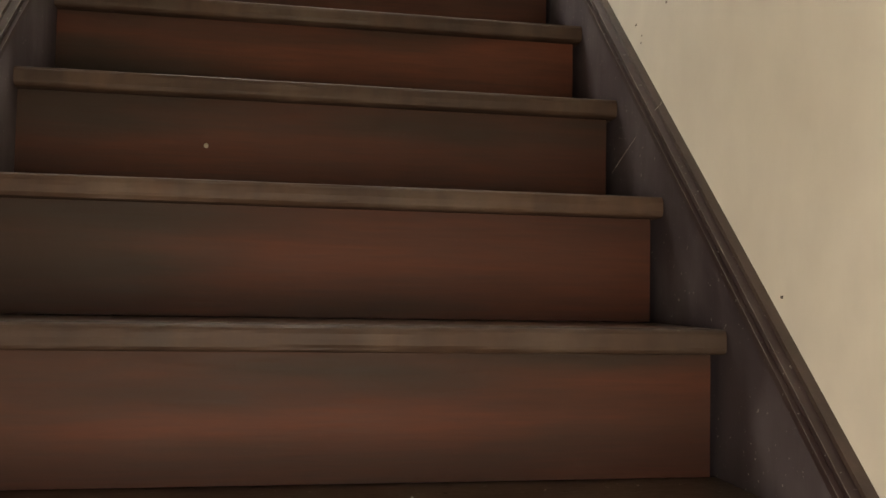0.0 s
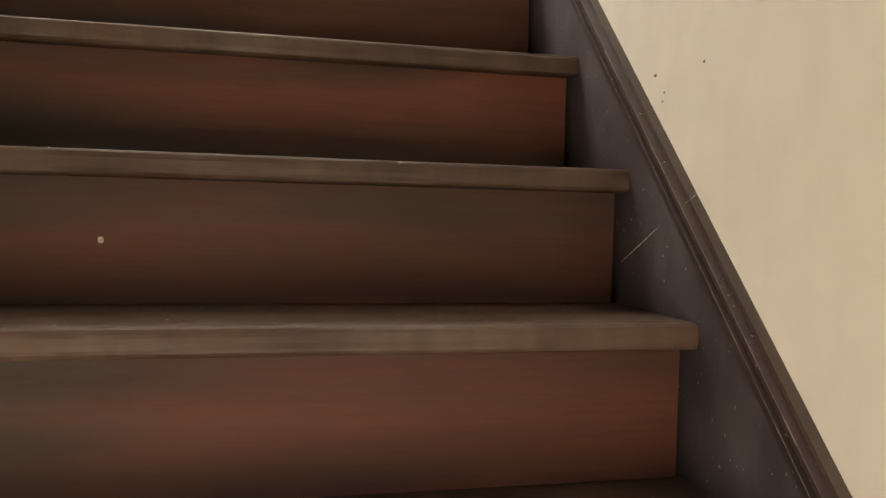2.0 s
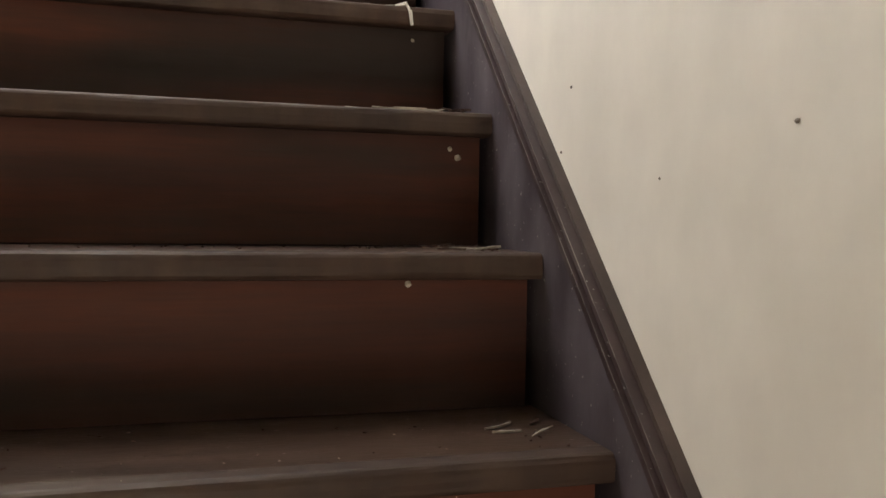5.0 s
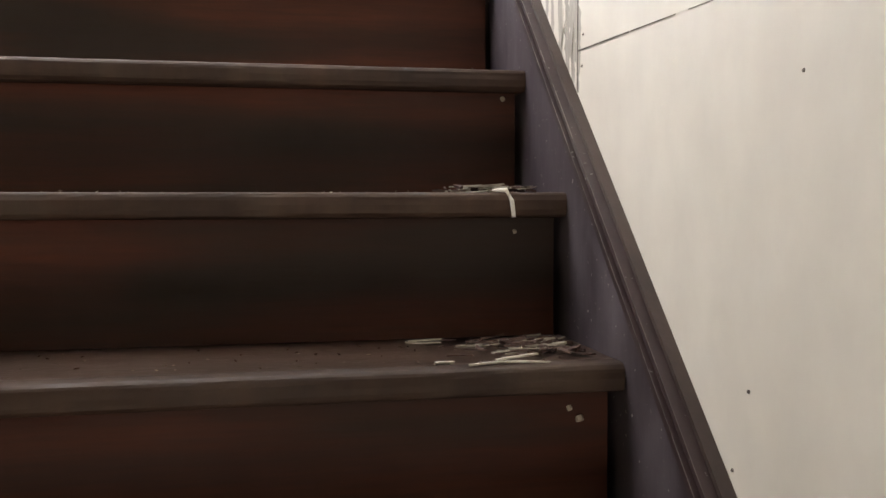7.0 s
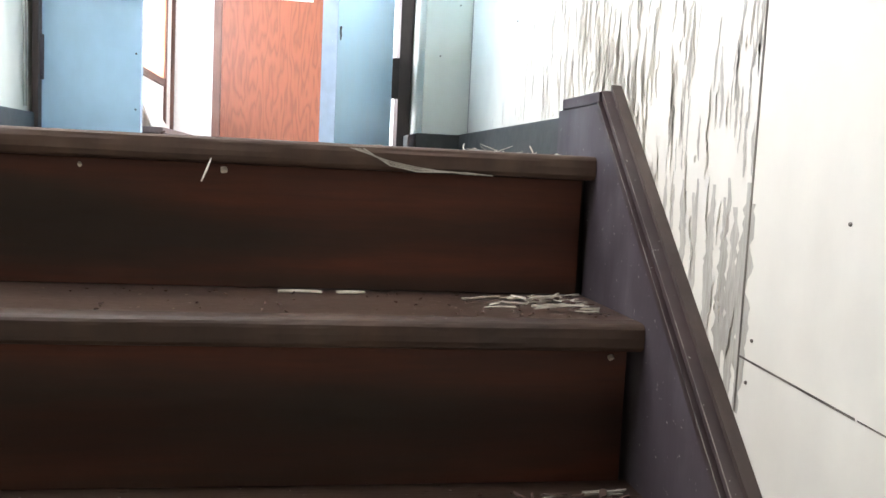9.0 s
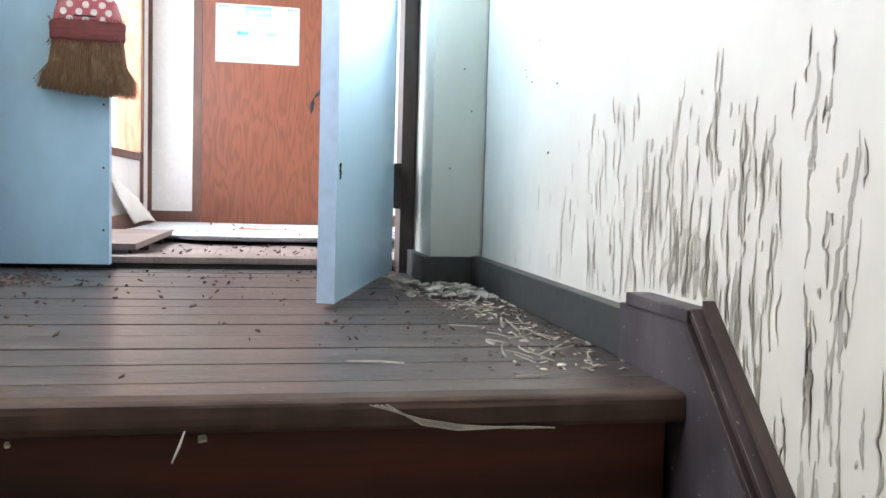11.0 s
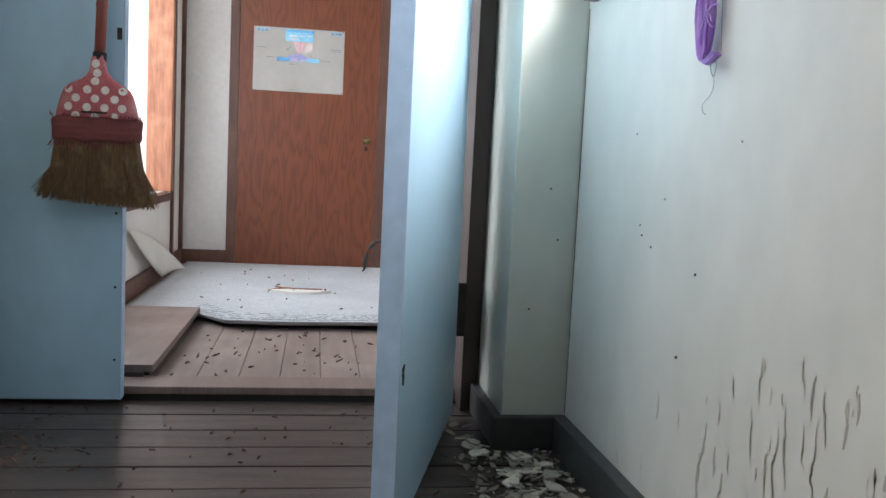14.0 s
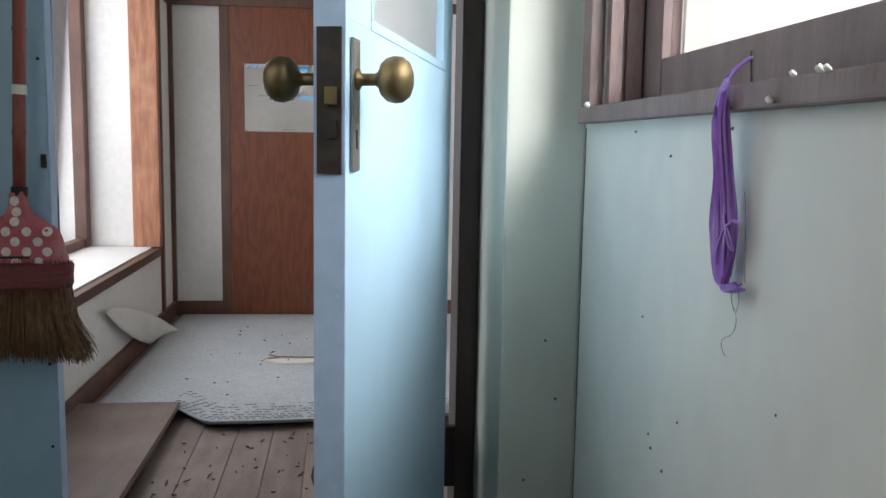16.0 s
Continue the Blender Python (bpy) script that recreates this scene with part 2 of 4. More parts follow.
def veneer(m):
    """Rotary-cut plywood: wandering, contour-like grain."""
    m.use_nodes = True
    nt = m.node_tree
    n, l = nt.nodes, nt.links
    b = n["Principled BSDF"]
    geo = n.new("ShaderNodeNewGeometry")
    mp = n.new("ShaderNodeMapping")
    mp.inputs["Scale"].default_value = (3.4, 1, 0.55)
    l.new(geo.outputs["Position"], mp.inputs[0])
    no = n.new("ShaderNodeTexNoise")
    no.inputs["Scale"].default_value, no.inputs["Detail"].default_value = 2.2, 3
    l.new(mp.outputs[0], no.inputs["Vector"])
    mu = n.new("ShaderNodeMath")
    mu.operation = "MULTIPLY"
    mu.inputs[1].default_value = 15
    l.new(no.outputs[0], mu.inputs[0])
    fr = n.new("ShaderNodeMath")
    fr.operation = "PINGPONG"
    fr.inputs[1].default_value = 0.5
    l.new(mu.outputs[0], fr.inputs[0])
    cr = n.new("ShaderNodeValToRGB")
    cr.color_ramp.elements[0].color = (0.155, 0.043, 0.018, 1)
    cr.color_ramp.elements[1].color = (0.215, 0.064, 0.027, 1)
    cr.color_ramp.elements[1].position = 0.35
    l.new(fr.outputs[0], cr.inputs[0])
    f2 = n.new("ShaderNodeTexNoise")
    f2.inputs["Scale"].default_value = 60
    mp2 = n.new("ShaderNodeMapping")
    mp2.inputs["Scale"].default_value = (4, 1, 0.25)
    l.new(geo.outputs["Position"], mp2.inputs[0])
    l.new(mp2.outputs[0], f2.inputs["Vector"])
    mx = n.new("ShaderNodeMix")
    mx.data_type, mx.blend_type = "RGBA", "MULTIPLY"
    mx.inputs[0].default_value = 0.35
    l.new(cr.outputs[0], mx.inputs[6])
    l.new(f2.outputs["Color"], mx.inputs[7])
    l.new(mx.outputs[2], b.inputs["Base Color"])
    b.inputs["Roughness"].default_value = 0.42


veneer(M_VENEER)
M_GLASS = bpy.data.materials.new("window_glass")
M_GLASS.use_nodes = True
g_b = M_GLASS.node_tree.nodes["Principled BSDF"]
g_b.inputs["Transmission Weight"].default_value, g_b.inputs["Roughness"].default_value, g_b.inputs["IOR"].default_value = 1.0, 0.02, 1.45
M_FROST = bpy.data.materials.new("frosted_glass")
M_FROST.use_nodes = True
f_b = M_FROST.node_tree.nodes["Principled BSDF"]
f_b.inputs["Base Color"].default_value = (0.62, 0.64, 0.64, 1)
f_b.inputs["Transmission Weight"].default_value, f_b.inputs["Roughness"].default_value = 0.7, 0.5


# ---- mesh tools ----
def link(name, bm, mat, parent=None, label="", smooth=False):
    me = bpy.data.meshes.new(name)
    bmesh.ops.recalc_face_normals(bm, faces=bm.faces)
    if smooth:
        for f in bm.faces:
            f.smooth = True
    bm.to_mesh(me)
    bm.free()
    me.materials.append(mat)
    ob = new(name, me)
    ob.parent = parent
    if label:
        ob["label"] = label
    return ob


part = link


def thing(name, label, category, group="", at=(0, 0, 0)):
    e = new(name)
    e.empty_display_size = 0.05
    e.location = at
    return tagged(e, label, category, group)


def structure(name, bm, mat, label="", category=""):
    return tagged(link(name, bm, mat), label or name.replace("_", " "), category or name.split("_")[0], kind="structure")


def add_box(bm, a, b, bevel=0.0, m=None):
    """A box between two corners, its edges bevelled, then moved by m."""
    v = [bm.verts.new(((a, b)[i][0], (a, b)[j][1], (a, b)[k][2])) for i in (0, 1) for j in (0, 1) for k in (0, 1)]
    fs = [bm.faces.new([v[n] for n in q]) for q in ((0, 1, 3, 2), (4, 6, 7, 5), (0, 4, 5, 1), (2, 3, 7, 6), (0, 2, 6, 4), (1, 5, 7, 3))]
    vs = v
    if bevel:
        edges = list({e for f in fs for e in f.edges})
        out = bmesh.ops.bevel(bm, geom=edges, offset=bevel, segments=2, profile=0.7, affect="EDGES")
        vs = list({w for f in out["faces"] for w in f.verts})
    if m is not None:
        bmesh.ops.transform(bm, matrix=m, verts=vs)
    return bm


def boxes(*pairs, bevel=0.0):
    bm = bmesh.new()
    for a, b in pairs:
        add_box(bm, a, b, bevel)
    return bm


def lathe(profile, n=24, m=None):
    """Turned shape about z from (radius, height) pairs."""
    bm = bmesh.new()
    rings = [[bm.verts.new((r * math.cos(2 * math.pi * k / n), r * math.sin(2 * math.pi * k / n), h)) for k in range(n)] for r, h in profile]
    for p, q in zip(rings, rings[1:]):
        for k in range(n):
            bm.faces.new((p[k], p[(k + 1) % n], q[(k + 1) % n], q[k]))
    bm.faces.new(rings[0][::-1])
    bm.faces.new(rings[-1])
    if m is not None:
        bmesh.ops.transform(bm, matrix=m, verts=bm.verts)
    return bm


def add_tube(bm, pts, r, n=6):
    pts = [Vector(p) for p in pts]
    rings = []
    for i, p in enumerate(pts):
        d = (pts[min(i + 1, len(pts) - 1)] - pts[max(i - 1, 0)]).normalized()
        a = d.orthogonal().normalized() if abs(d.z) < 0.9 else d.cross(Vector((0, 1, 0))).normalized()
        b = d.cross(a)
        rr = r[i] if isinstance(r, (list, tuple)) else r
        rings.append([bm.verts.new(p + rr * (a * math.cos(2 * math.pi * k / n) + b * math.sin(2 * math.pi * k / n))) for k in range(n)])
    for p, q in zip(rings, rings[1:]):
        for k in range(n):
            bm.faces.new((p[k], p[(k + 1) % n], q[(k + 1) % n], q[k]))
    bm.faces.new(rings[0][::-1])
    bm.faces.new(rings[-1])
    return bm


def extrude_x(profile, x0, x1, nx=1, wear=0.0, seed=0):
    """A profile in y, z drawn out along x, with uneven wear."""
    bm = bmesh.new()
    rows = []
    for i in range(nx + 1):
        x = x0 + (x1 - x0) * i / nx
        row = []
        for j, (y, z) in enumerate(profile):
            w = noise.noise(Vector((x * 4, j * 0.7 + seed * 3.1, seed))) * wear + noise.noise(Vector((x * 25, j * 0.9, seed * 2.3))) * wear * 0.4
            row.append(bm.verts.new((x, y + w, z - abs(w) * 0.5)))
        rows.append(row)
    n = len(profile)
    for p, q in zip(rows, rows[1:]):
        for k in range(n):
            bm.faces.new((p[k], p[(k + 1) % n], q[(k + 1) % n], q[k]))
    bm.faces.new(rows[0][::-1])
    bm.faces.new(rows[-1])
    return bm


def flake(bm, x, y, z, size, rng, thick=0.003, aspect=1.0, tilt=0.25, lift=0.0):
    """One broken chip: an irregular thin slab, resting at z."""
    n = rng.randint(5, 8)
    ang = sorted(rng.uniform(0, 2 * math.pi) for _ in range(n))
    turn = rng.uniform(0, 2 * math.pi)
    tx, ty = rng.uniform(-tilt, tilt), rng.uniform(-tilt, tilt)
    pts = []
    for a in ang:
        r = size * rng.uniform(0.6, 1.1)
        u, v = r * math.cos(a), r * math.sin(a) * aspect
        pts.append((u * math.cos(turn) - v * math.sin(turn), u * math.sin(turn) + v * math.cos(turn)))
    low = min(p[0] * tx + p[1] * ty for p in pts)
    lo = [bm.verts.new((x + p[0], y + p[1], z + lift + p[0] * tx + p[1] * ty - low)) for p in pts]
    hi = [bm.verts.new((v.co.x, v.co.y, v.co.z + thick)) for v in lo]
    bm.faces.new(lo[::-1])
    bm.faces.new(hi)
    for k in range(n):
        bm.faces.new((lo[k], lo[(k + 1) % n], hi[(k + 1) % n], hi[k]))


# ---- structure ----
T, R = 0.215, 0.21          # going and rise of the stairs
XL, XR = -1.185, 0.036      # wall faces of the stairwell
YD = 1.42                   # plane of the double door
YF = 3.9                    # far wall of the room
ZB, ZC = -2.94, 2.3         # lower floor, ceiling
RX0, RX1 = -1.15, 0.75      # room walls


def nose(k):
    return -(9 - k) * T, -(9 - k) * R


structure("floor_lower_hall", boxes(((XL - 0.14, -3.6, ZB - 0.1), (XR + 0.1, 1.5, ZB))), M_PLANK, "dark worn floor of the lower hall", "floor")
structure("ground", boxes(((-60, -60, -3.3), (60, 60, -3.1))), M_PLY, "bare earth ground around the house", "ground")
# wall beside the stairs, with the window's opening
WY0, WY1, WZ0, WZ1 = 0.18, 1.06, 0.9, 1.95
structure("wall_east", boxes(((XR, -3.5, ZB), (XR + 0.14, WY0, ZC)), ((XR, WY0, ZB), (XR + 0.14, WY1, WZ0)), ((XR, WY0, WZ1), (XR + 0.14, WY1, ZC)), ((XR, WY1, ZB), (XR + 0.14, 1.5, ZC))),
          M_WALL, "cream-white painted boarded wall with cracked peeling paint", "wall")
# The opening is assumed and stays out of view; it lets the stair lamp in.
structure("wall_west", boxes(((XL - 0.14, -3.5, ZB), (XL, -0.55, ZC)), ((XL - 0.14, 0.6, ZB), (XL, 1.45, ZC)), ((XL - 0.14, -0.55, ZB), (XL, 0.6, 0.65)), ((XL - 0.14, -0.55, 1.95), (XL, 0.6, ZC))), M_PANEL, "pale painted stairwell wall with an assumed high window, out of view", "wall")
structure("wall_south", boxes(((XL - 0.14, -3.6, ZB), (XR + 0.14, -3.5, -2.5)), ((XL - 0.14, -3.6, -1.2), (XR + 0.14, -3.5, ZC)), ((XL - 0.14, -3.6, -2.5), (-1.13, -3.5, -1.2)), ((-0.37, -3.6, -2.5), (XR + 0.14, -3.5, -1.2))),
          M_WALL, "painted wall with a window behind the stairs", "wall")
structure("ceiling", boxes(((XL - 0.14, -3.6, ZC), (XR + 0.14, 1.5, ZC + 0.1))), M_CEIL, "pale ceiling over the stairwell", "ceiling")
# Added solid block: keeps sky out from below, dark colour gives gap shade.
structure("landing_base", boxes(((XL, 0.06, ZB), (XR, 1.5, -0.022))), M_DARK, "solid dark fill under the landing boards, darkening the gaps between them", "floor")
# end wall of the landing round the double door
PX = -0.094
structure("pillar", boxes(((PX, 1.147, -0.02), (XR, 1.5, ZC)), bevel=0.004), M_PANEL, "pale green-white painted boxed pillar beside the door", "pillar")
structure("wall_north", boxes(((XL, YD - 0.02, 1.95), (PX, YD + 0.08, ZC)), ((XL - 0.14, YD + 0.03, -0.3), (XL + 0.012, YD + 0.08, ZC))), M_PANEL, "painted wall above the double door", "wall")
structure("doorframe", boxes(((-0.135, YD - 0.03, 0), (PX - 0.002, YD + 0.07, 1.95)), ((XL + 0.012, YD - 0.03, 0), (XL + 0.03, YD + 0.07, 1.95)), ((XL + 0.012, YD - 0.03, 1.9), (PX - 0.002, YD + 0.07, 1.948)), bevel=0.003), M_JAMB, "dark brown timber door frame", "door frame")
structure("threshold", boxes(((XL + 0.03, YD + 0.046, 0.012), (-0.137, YD + 0.15, 0.03)), bevel=0.004), M_PLY, "worn wooden threshold under the double door", "threshold")
# Solid block whose near-black colour stands for shade below the threshold.
structure("threshold_base", boxes(((XL + 0.03, YD + 0.056, -0.02), (-0.137, YD + 0.14, 0.0118))), M_DARK, "near-black block painted as the shaded gap under the threshold", "threshold")
structure("baseboard_east", boxes(((XR - 0.028, 0.2, 0), (XR - 0.001, 1.14, 0.068)), bevel=0.004), M_BASE, "dark dusty painted baseboard", "baseboard")
structure("baseboard_pillar", boxes(((PX - 0.02, 1.12, 0), (XR - 0.001, 1.146, 0.066)), ((PX - 0.02, 1.146, 0), (PX - 0.001, YD - 0.03, 0.066)), bevel=0.004), M_BASE, "dark painted baseboard round the pillar", "baseboard")
structure("baseboard_west", boxes(((XL + 0.001, 0.1, 0), (XL + 0.02, YD - 0.03, 0.075)), bevel=0.004), M_BASE, "dark painted baseboard", "baseboard")
# the room beyond
structure("room_base", boxes(((RX0 - 0.6, YD + 0.08, -0.3), (RX1 + 0.1, YF + 0.3, 0.0))), M_DARK, "dark subfloor of the room", "floor")
structure("wall_room_north", boxes(((RX0 - 0.1, YF, 0), (RX1, YF + 0.1, ZC))), M_WHITE, "white plaster wall behind the brown door", "wall")
structure("wall_room_east", boxes(((RX1, YD + 0.08, 0), (RX1 + 0.1, YF + 0.1, ZC))), M_WHITE, "white plaster wall of the room", "wall")
structure("wall_room_south", boxes(((XR, 1.5, 0), (RX1, 1.56, ZC)), ((XL - 0.5, 1.5, 0), (XL - 0.14, 1.56, ZC))), M_WHITE, "white plaster wall beside the doorway", "wall")
NY1, NZ0, NZ1, NX = 3.6, 0.375, 1.85, -1.46
structure("wall_room_west", boxes(((RX0 - 0.1, 1.6, 0), (RX0, NY1, 0.34)), ((NX - 0.1, NY1, 0), (RX0, YF, ZC)), ((NX - 0.1, 1.6, NZ1), (RX0, NY1, ZC)), ((NX - 0.1, 1.6, 0), (NX, NY1, 0.34)), ((NX - 0.1, 1.5, 0), (RX0, 1.6, ZC))),
          M_WHITE, "white plaster wall with a deep window niche", "wall")
structure("ceiling_room", boxes(((NX - 0.1, 1.5, ZC), (RX1 + 0.1, YF + 0.1, ZC + 0.1))), M_CEIL, "pale ceiling of the room", "ceiling")
structure("window_sill", boxes(((NX, 1.6, 0.34), (RX0 + 0.012, NY1, NZ0)), bevel=0.004), M_TRIM, "worn brown sill of the window niche", "window sill")
structure("sill_liner", boxes(((NX + 0.01, 1.62, NZ0), (RX0 - 0.02, NY1 - 0.01, NZ0 + 0.006))), M_WHITE, "pale dusty top of the window sill", "window sill")
structure("corner_post", boxes(((RX0 - 0.1, NY1 - 0.03, NZ0 + 0.006), (RX0 + 0.014, NY1 + 0.02, NZ1)), bevel=0.006), M_POST, "orange-brown grained timber post at the window niche", "post")
structure("trim_corner", boxes(((RX0 + 0.001, YF - 0.022, 0.085), (RX0 + 0.02, YF - 0.001, 1.455)), ((RX0 + 0.001, NY1 + 0.03, 0.02), (RX0 + 0.014, NY1 + 0.062, 1.5))), M_TRIM, "thin brown corner strips", "trim")
structure("baseboard_room", boxes(((RX0 + 0.001, YF - 0.02, 0), (-0.915, YF - 0.001, 0.085)), ((RX0 + 0.001, 1.6, 0), (RX0 + 0.018, YF - 0.02, 0.085)), ((-0.12, YF - 0.02, 0), (RX1, YF - 0.001, 0.085)), bevel=0.003), M_TRIM, "brown timber baseboard of the room", "baseboard")
structure("picture_rail", boxes(((RX0 + 0.001, YF - 0.03, 1.456), (RX1, YF - 0.001, 1.5)), ((RX0 + 0.001, NY1 + 0.03, 1.456), (RX0 + 0.025, YF - 0.03, 1.5)), bevel=0.003), M_TRIM, "brown timber rail across the wall", "trim")
structure("doorframe_room", boxes(((-0.918, YF - 0.035, 0.0), (-0.872, YF - 0.001, 1.455)), ((-0.184, YF - 0.035, 0.0), (-0.14, YF - 0.001, 1.455)), bevel=0.004), M_TRIM, "brown timber frame of the far door", "door frame")

# ---- stairs ----
stairs = thing("staircase", "steep dusty dark red-brown wooden staircase with closed skirt boards", "staircase")
SL = -1.08
for k in range(-4, 10):
    y, z = nose(k)
    back = y + T + 0.03 if k < 9 else 0.085
    prof = [(y + 0.018 - 0.021 * abs(math.cos(a)) ** 0.45, z - 0.018 + 0.018 * math.copysign(abs(math.sin(a)) ** 0.7, a)) for a in (math.radians(-90 + 15 * q) for q in range(13))]
    part("nosing", extrude_x(prof + [(y + 0.03, z), (y + 0.03, z - 0.036)], SL, 0.004, 60, 0.0016, k + 9), M_NOSE, stairs, "worn rounded nosing with pale streaks")
    part("tread", extrude_x([(y + 0.0302, z - 0.036), (y + 0.0302, z - 0.0006), (back, z - 0.0006), (back, z - 0.036)], SL, 0.004, 8), M_TREAD, stairs, "dusty worn tread")
    part("riser", extrude_x([(y + 0.022, z - R + 0.001), (y + 0.022, z - 0.037), (y + 0.04, z - 0.037), (y + 0.04, z - R + 0.001)], SL, -0.008, 30, 0.0008, k + 40), M_RISER, stairs, "red-brown riser with dark dust stains")


def slope_board(x0, x1, lo, hi, name, mat, label=""):
    """A board that follows the pitch, lo to hi metres above the line of nosings, ending level at the landing."""
    ya = -2.95
    f = R / T
    pts = [(ya, ya * f + lo), (ya, ya * f + hi), (0.0, hi), (0.0, lo)]
    return part(name, extrude_x(pts, x0, x1), mat, stairs, label)


for xi, xw in ((0.005, XR), (SL, XL)):
    s = 1 if xi > 0 else -1
    bm = extrude_x([(-2.95, -2.95 * R / T - 0.5), (-2.95, -2.95 * R / T + 0.066), (0.0, 0.066), (0.004, 0.078), (0.2, 0.078), (0.2, -0.02), (0.05, -0.02), (0.0, -0.5)], xi, xw - s * 0.001)
    part("skirt_board", bm, M_SKIRT, stairs, "purple-grey painted skirt board with scuffs")
    slope_board(xi - s * 0.004, xi + s * 0.02, 0.0662, 0.08, "moulding", M_MOULD)
    slope_board(xi + s * 0.008, xi + s * 0.026, 0.08, 0.085, "moulding", M_JAMB)
    slope_board(xi + s * 0.001, xi + s * 0.028, 0.085, 0.096, "moulding", M_MOULD)
    slope_board(xi + s * 0.015, xi + s * 0.0305, 0.096, 0.105, "moulding", M_JAMB)
    slope_board(xi - s * 0.0046, xi - s * 0.0036, 0.0788, 0.0802, "worn_edge", M_WORN)
    slope_board(xi + s * 0.0004, xi + s * 0.0015, 0.0948, 0.0963, "worn_edge", M_WORN)
    part("end_cap", boxes(((min(xi - s * 0.003, xi + s * 0.034), 0.0, 0.078), (max(xi - s * 0.003, xi + s * 0.034), 0.175, 0.095)), bevel=0.003), M_SKIRT, stairs)

# ---- floorboards ----
rng = random.Random(7)


def plank_mesh(name, sx, sy, sz, mat):
    bm = bmesh.new()
    add_box(bm, (-sx / 2, -sy / 2, -sz), (sx / 2, sy / 2, 0), 0.0025)
    me = bpy.data.meshes.new(name)
    bmesh.ops.recalc_face_normals(bm, faces=bm.faces)
    bm.to_mesh(me)
    bm.free()
    me.materials.append(mat)
    return me


landing = tagged(new("floor_landing"), "grey-brown worn floorboards of the landing", "floor", kind="structure")
W = (YD + 0.042 - 0.088) / 13
me = plank_mesh("plank", XR - XL - 0.004, W - 0.0055, 0.02, M_PLANK)
for i in range(13):
    o = new("plank", me)
    o.parent = landing
    o.location = ((XL + XR) / 2, 0.088 + W * (i + 0.5), rng.uniform(-0.0015, 0.0))
room = tagged(new("floor_room"), "pale pink-brown worn floorboards of the room", "floor", kind="structure")
me = plank_mesh("plank", 0.0985, YF - YD - 0.16, 0.02, M_PLANK2)
for i in range(19):
    o = new("plank", me)
    o.parent = room
    o.location = (RX0 + 0.05 + 0.1 * i, (YF + YD + 0.15) / 2, 0.014 + rng.uniform(-0.002, 0.0))

# ---- double door ----
U, NRM = Vector((-0.276, -0.961, 0)), Vector((0.961, -0.276, 0))
LEAF = Matrix.Identity(4)
LEAF.col[0][:3], LEAF.col[1][:3], LEAF.col[3][:3] = U, NRM, (-0.193, 1.3496, 0)
DW, DT, DH = 0.695, 0.034, 1.88


def door_leaf(name, width, label, panes):
    """A flush leaf with stiles and rails round a frosted pane above; it stands on its hinge corner, x along its width."""
    e = thing(name, label, "door")
    part("face", boxes(((0.004, 0.001, 0.012), (width - 0.004, DT - 0.001, 0.965 if panes else DH - 0.002))), M_BLUE, e)
    part("edge_strip", boxes(((width - 0.0039, 0, 0.011), (width, DT, DH)), bevel=0.0012), M_BLUE_EDGE, e, "worn blue-grey door edge")
    part("edge_strip", boxes(((0, 0, 0.011), (0.0039, DT, DH)), bevel=0.0012), M_BLUE_EDGE, e)
    if panes:
        part("stile", boxes(((0.004, 0.001, 0.9652), (0.085, DT - 0.001, DH - 0.002))), M_BLUE, e)
        part("stile", boxes(((width - 0.105, 0.001, 0.9652), (width - 0.004, DT - 0.001, DH - 0.002))), M_BLUE, e)
        part("rail", boxes(((0.0852, 0.001, 1.78), (width - 0.1052, DT - 0.001, DH - 0.002))), M_BLUE, e)
        part("pane", boxes(((0.0852, 0.016, 0.9652), (width - 0.1052, 0.021, 1.7798))), M_FROST, e, "frosted glass pane")
        part("glazing_bead", boxes(((0.0853, 0.0215, 0.9653), (width - 0.1053, 0.034, 0.977)), ((0.0853, 0.0215, 0.978), (0.097, 0.034, 1.7797)), ((width - 0.117, 0.0215, 0.978), (width - 0.1053, 0.034, 1.7797))), M_BLUE, e)
    return e


leaf = door_leaf("door_leaf", DW, "open pale blue painted wooden door leaf with brass knobs", True)
leaf.matrix_basis = LEAF
KZ = 0.905
lock = part("lock_plate", boxes(((DW + 0.0002, 0.004, KZ - 0.098), (DW + 0.0022, DT - 0.004, KZ + 0.05)), bevel=0.0006), M_IRON, leaf, "dark iron mortise lock plate")
part("latch", boxes(((DW + 0.0024, 0.014, KZ - 0.028), (DW + 0.008, 0.026, KZ - 0.01)), bevel=0.001), M_BRASS, lock, "brass latch")
part("bolt", boxes(((DW + 0.0024, 0.014, KZ - 0.062), (DW + 0.004, 0.026, KZ - 0.042)), bevel=0.0006), M_IRON, lock)
prof_knob = [(0.011, 0.0), (0.011, 0.003), (0.0065, 0.005), (0.0065, 0.02), (0.009, 0.024), (0.017, 0.027), (0.0225, 0.033), (0.0245, 0.041), (0.0235, 0.049), (0.018, 0.056), (0.009, 0.0595), (0.002, 0.06)]
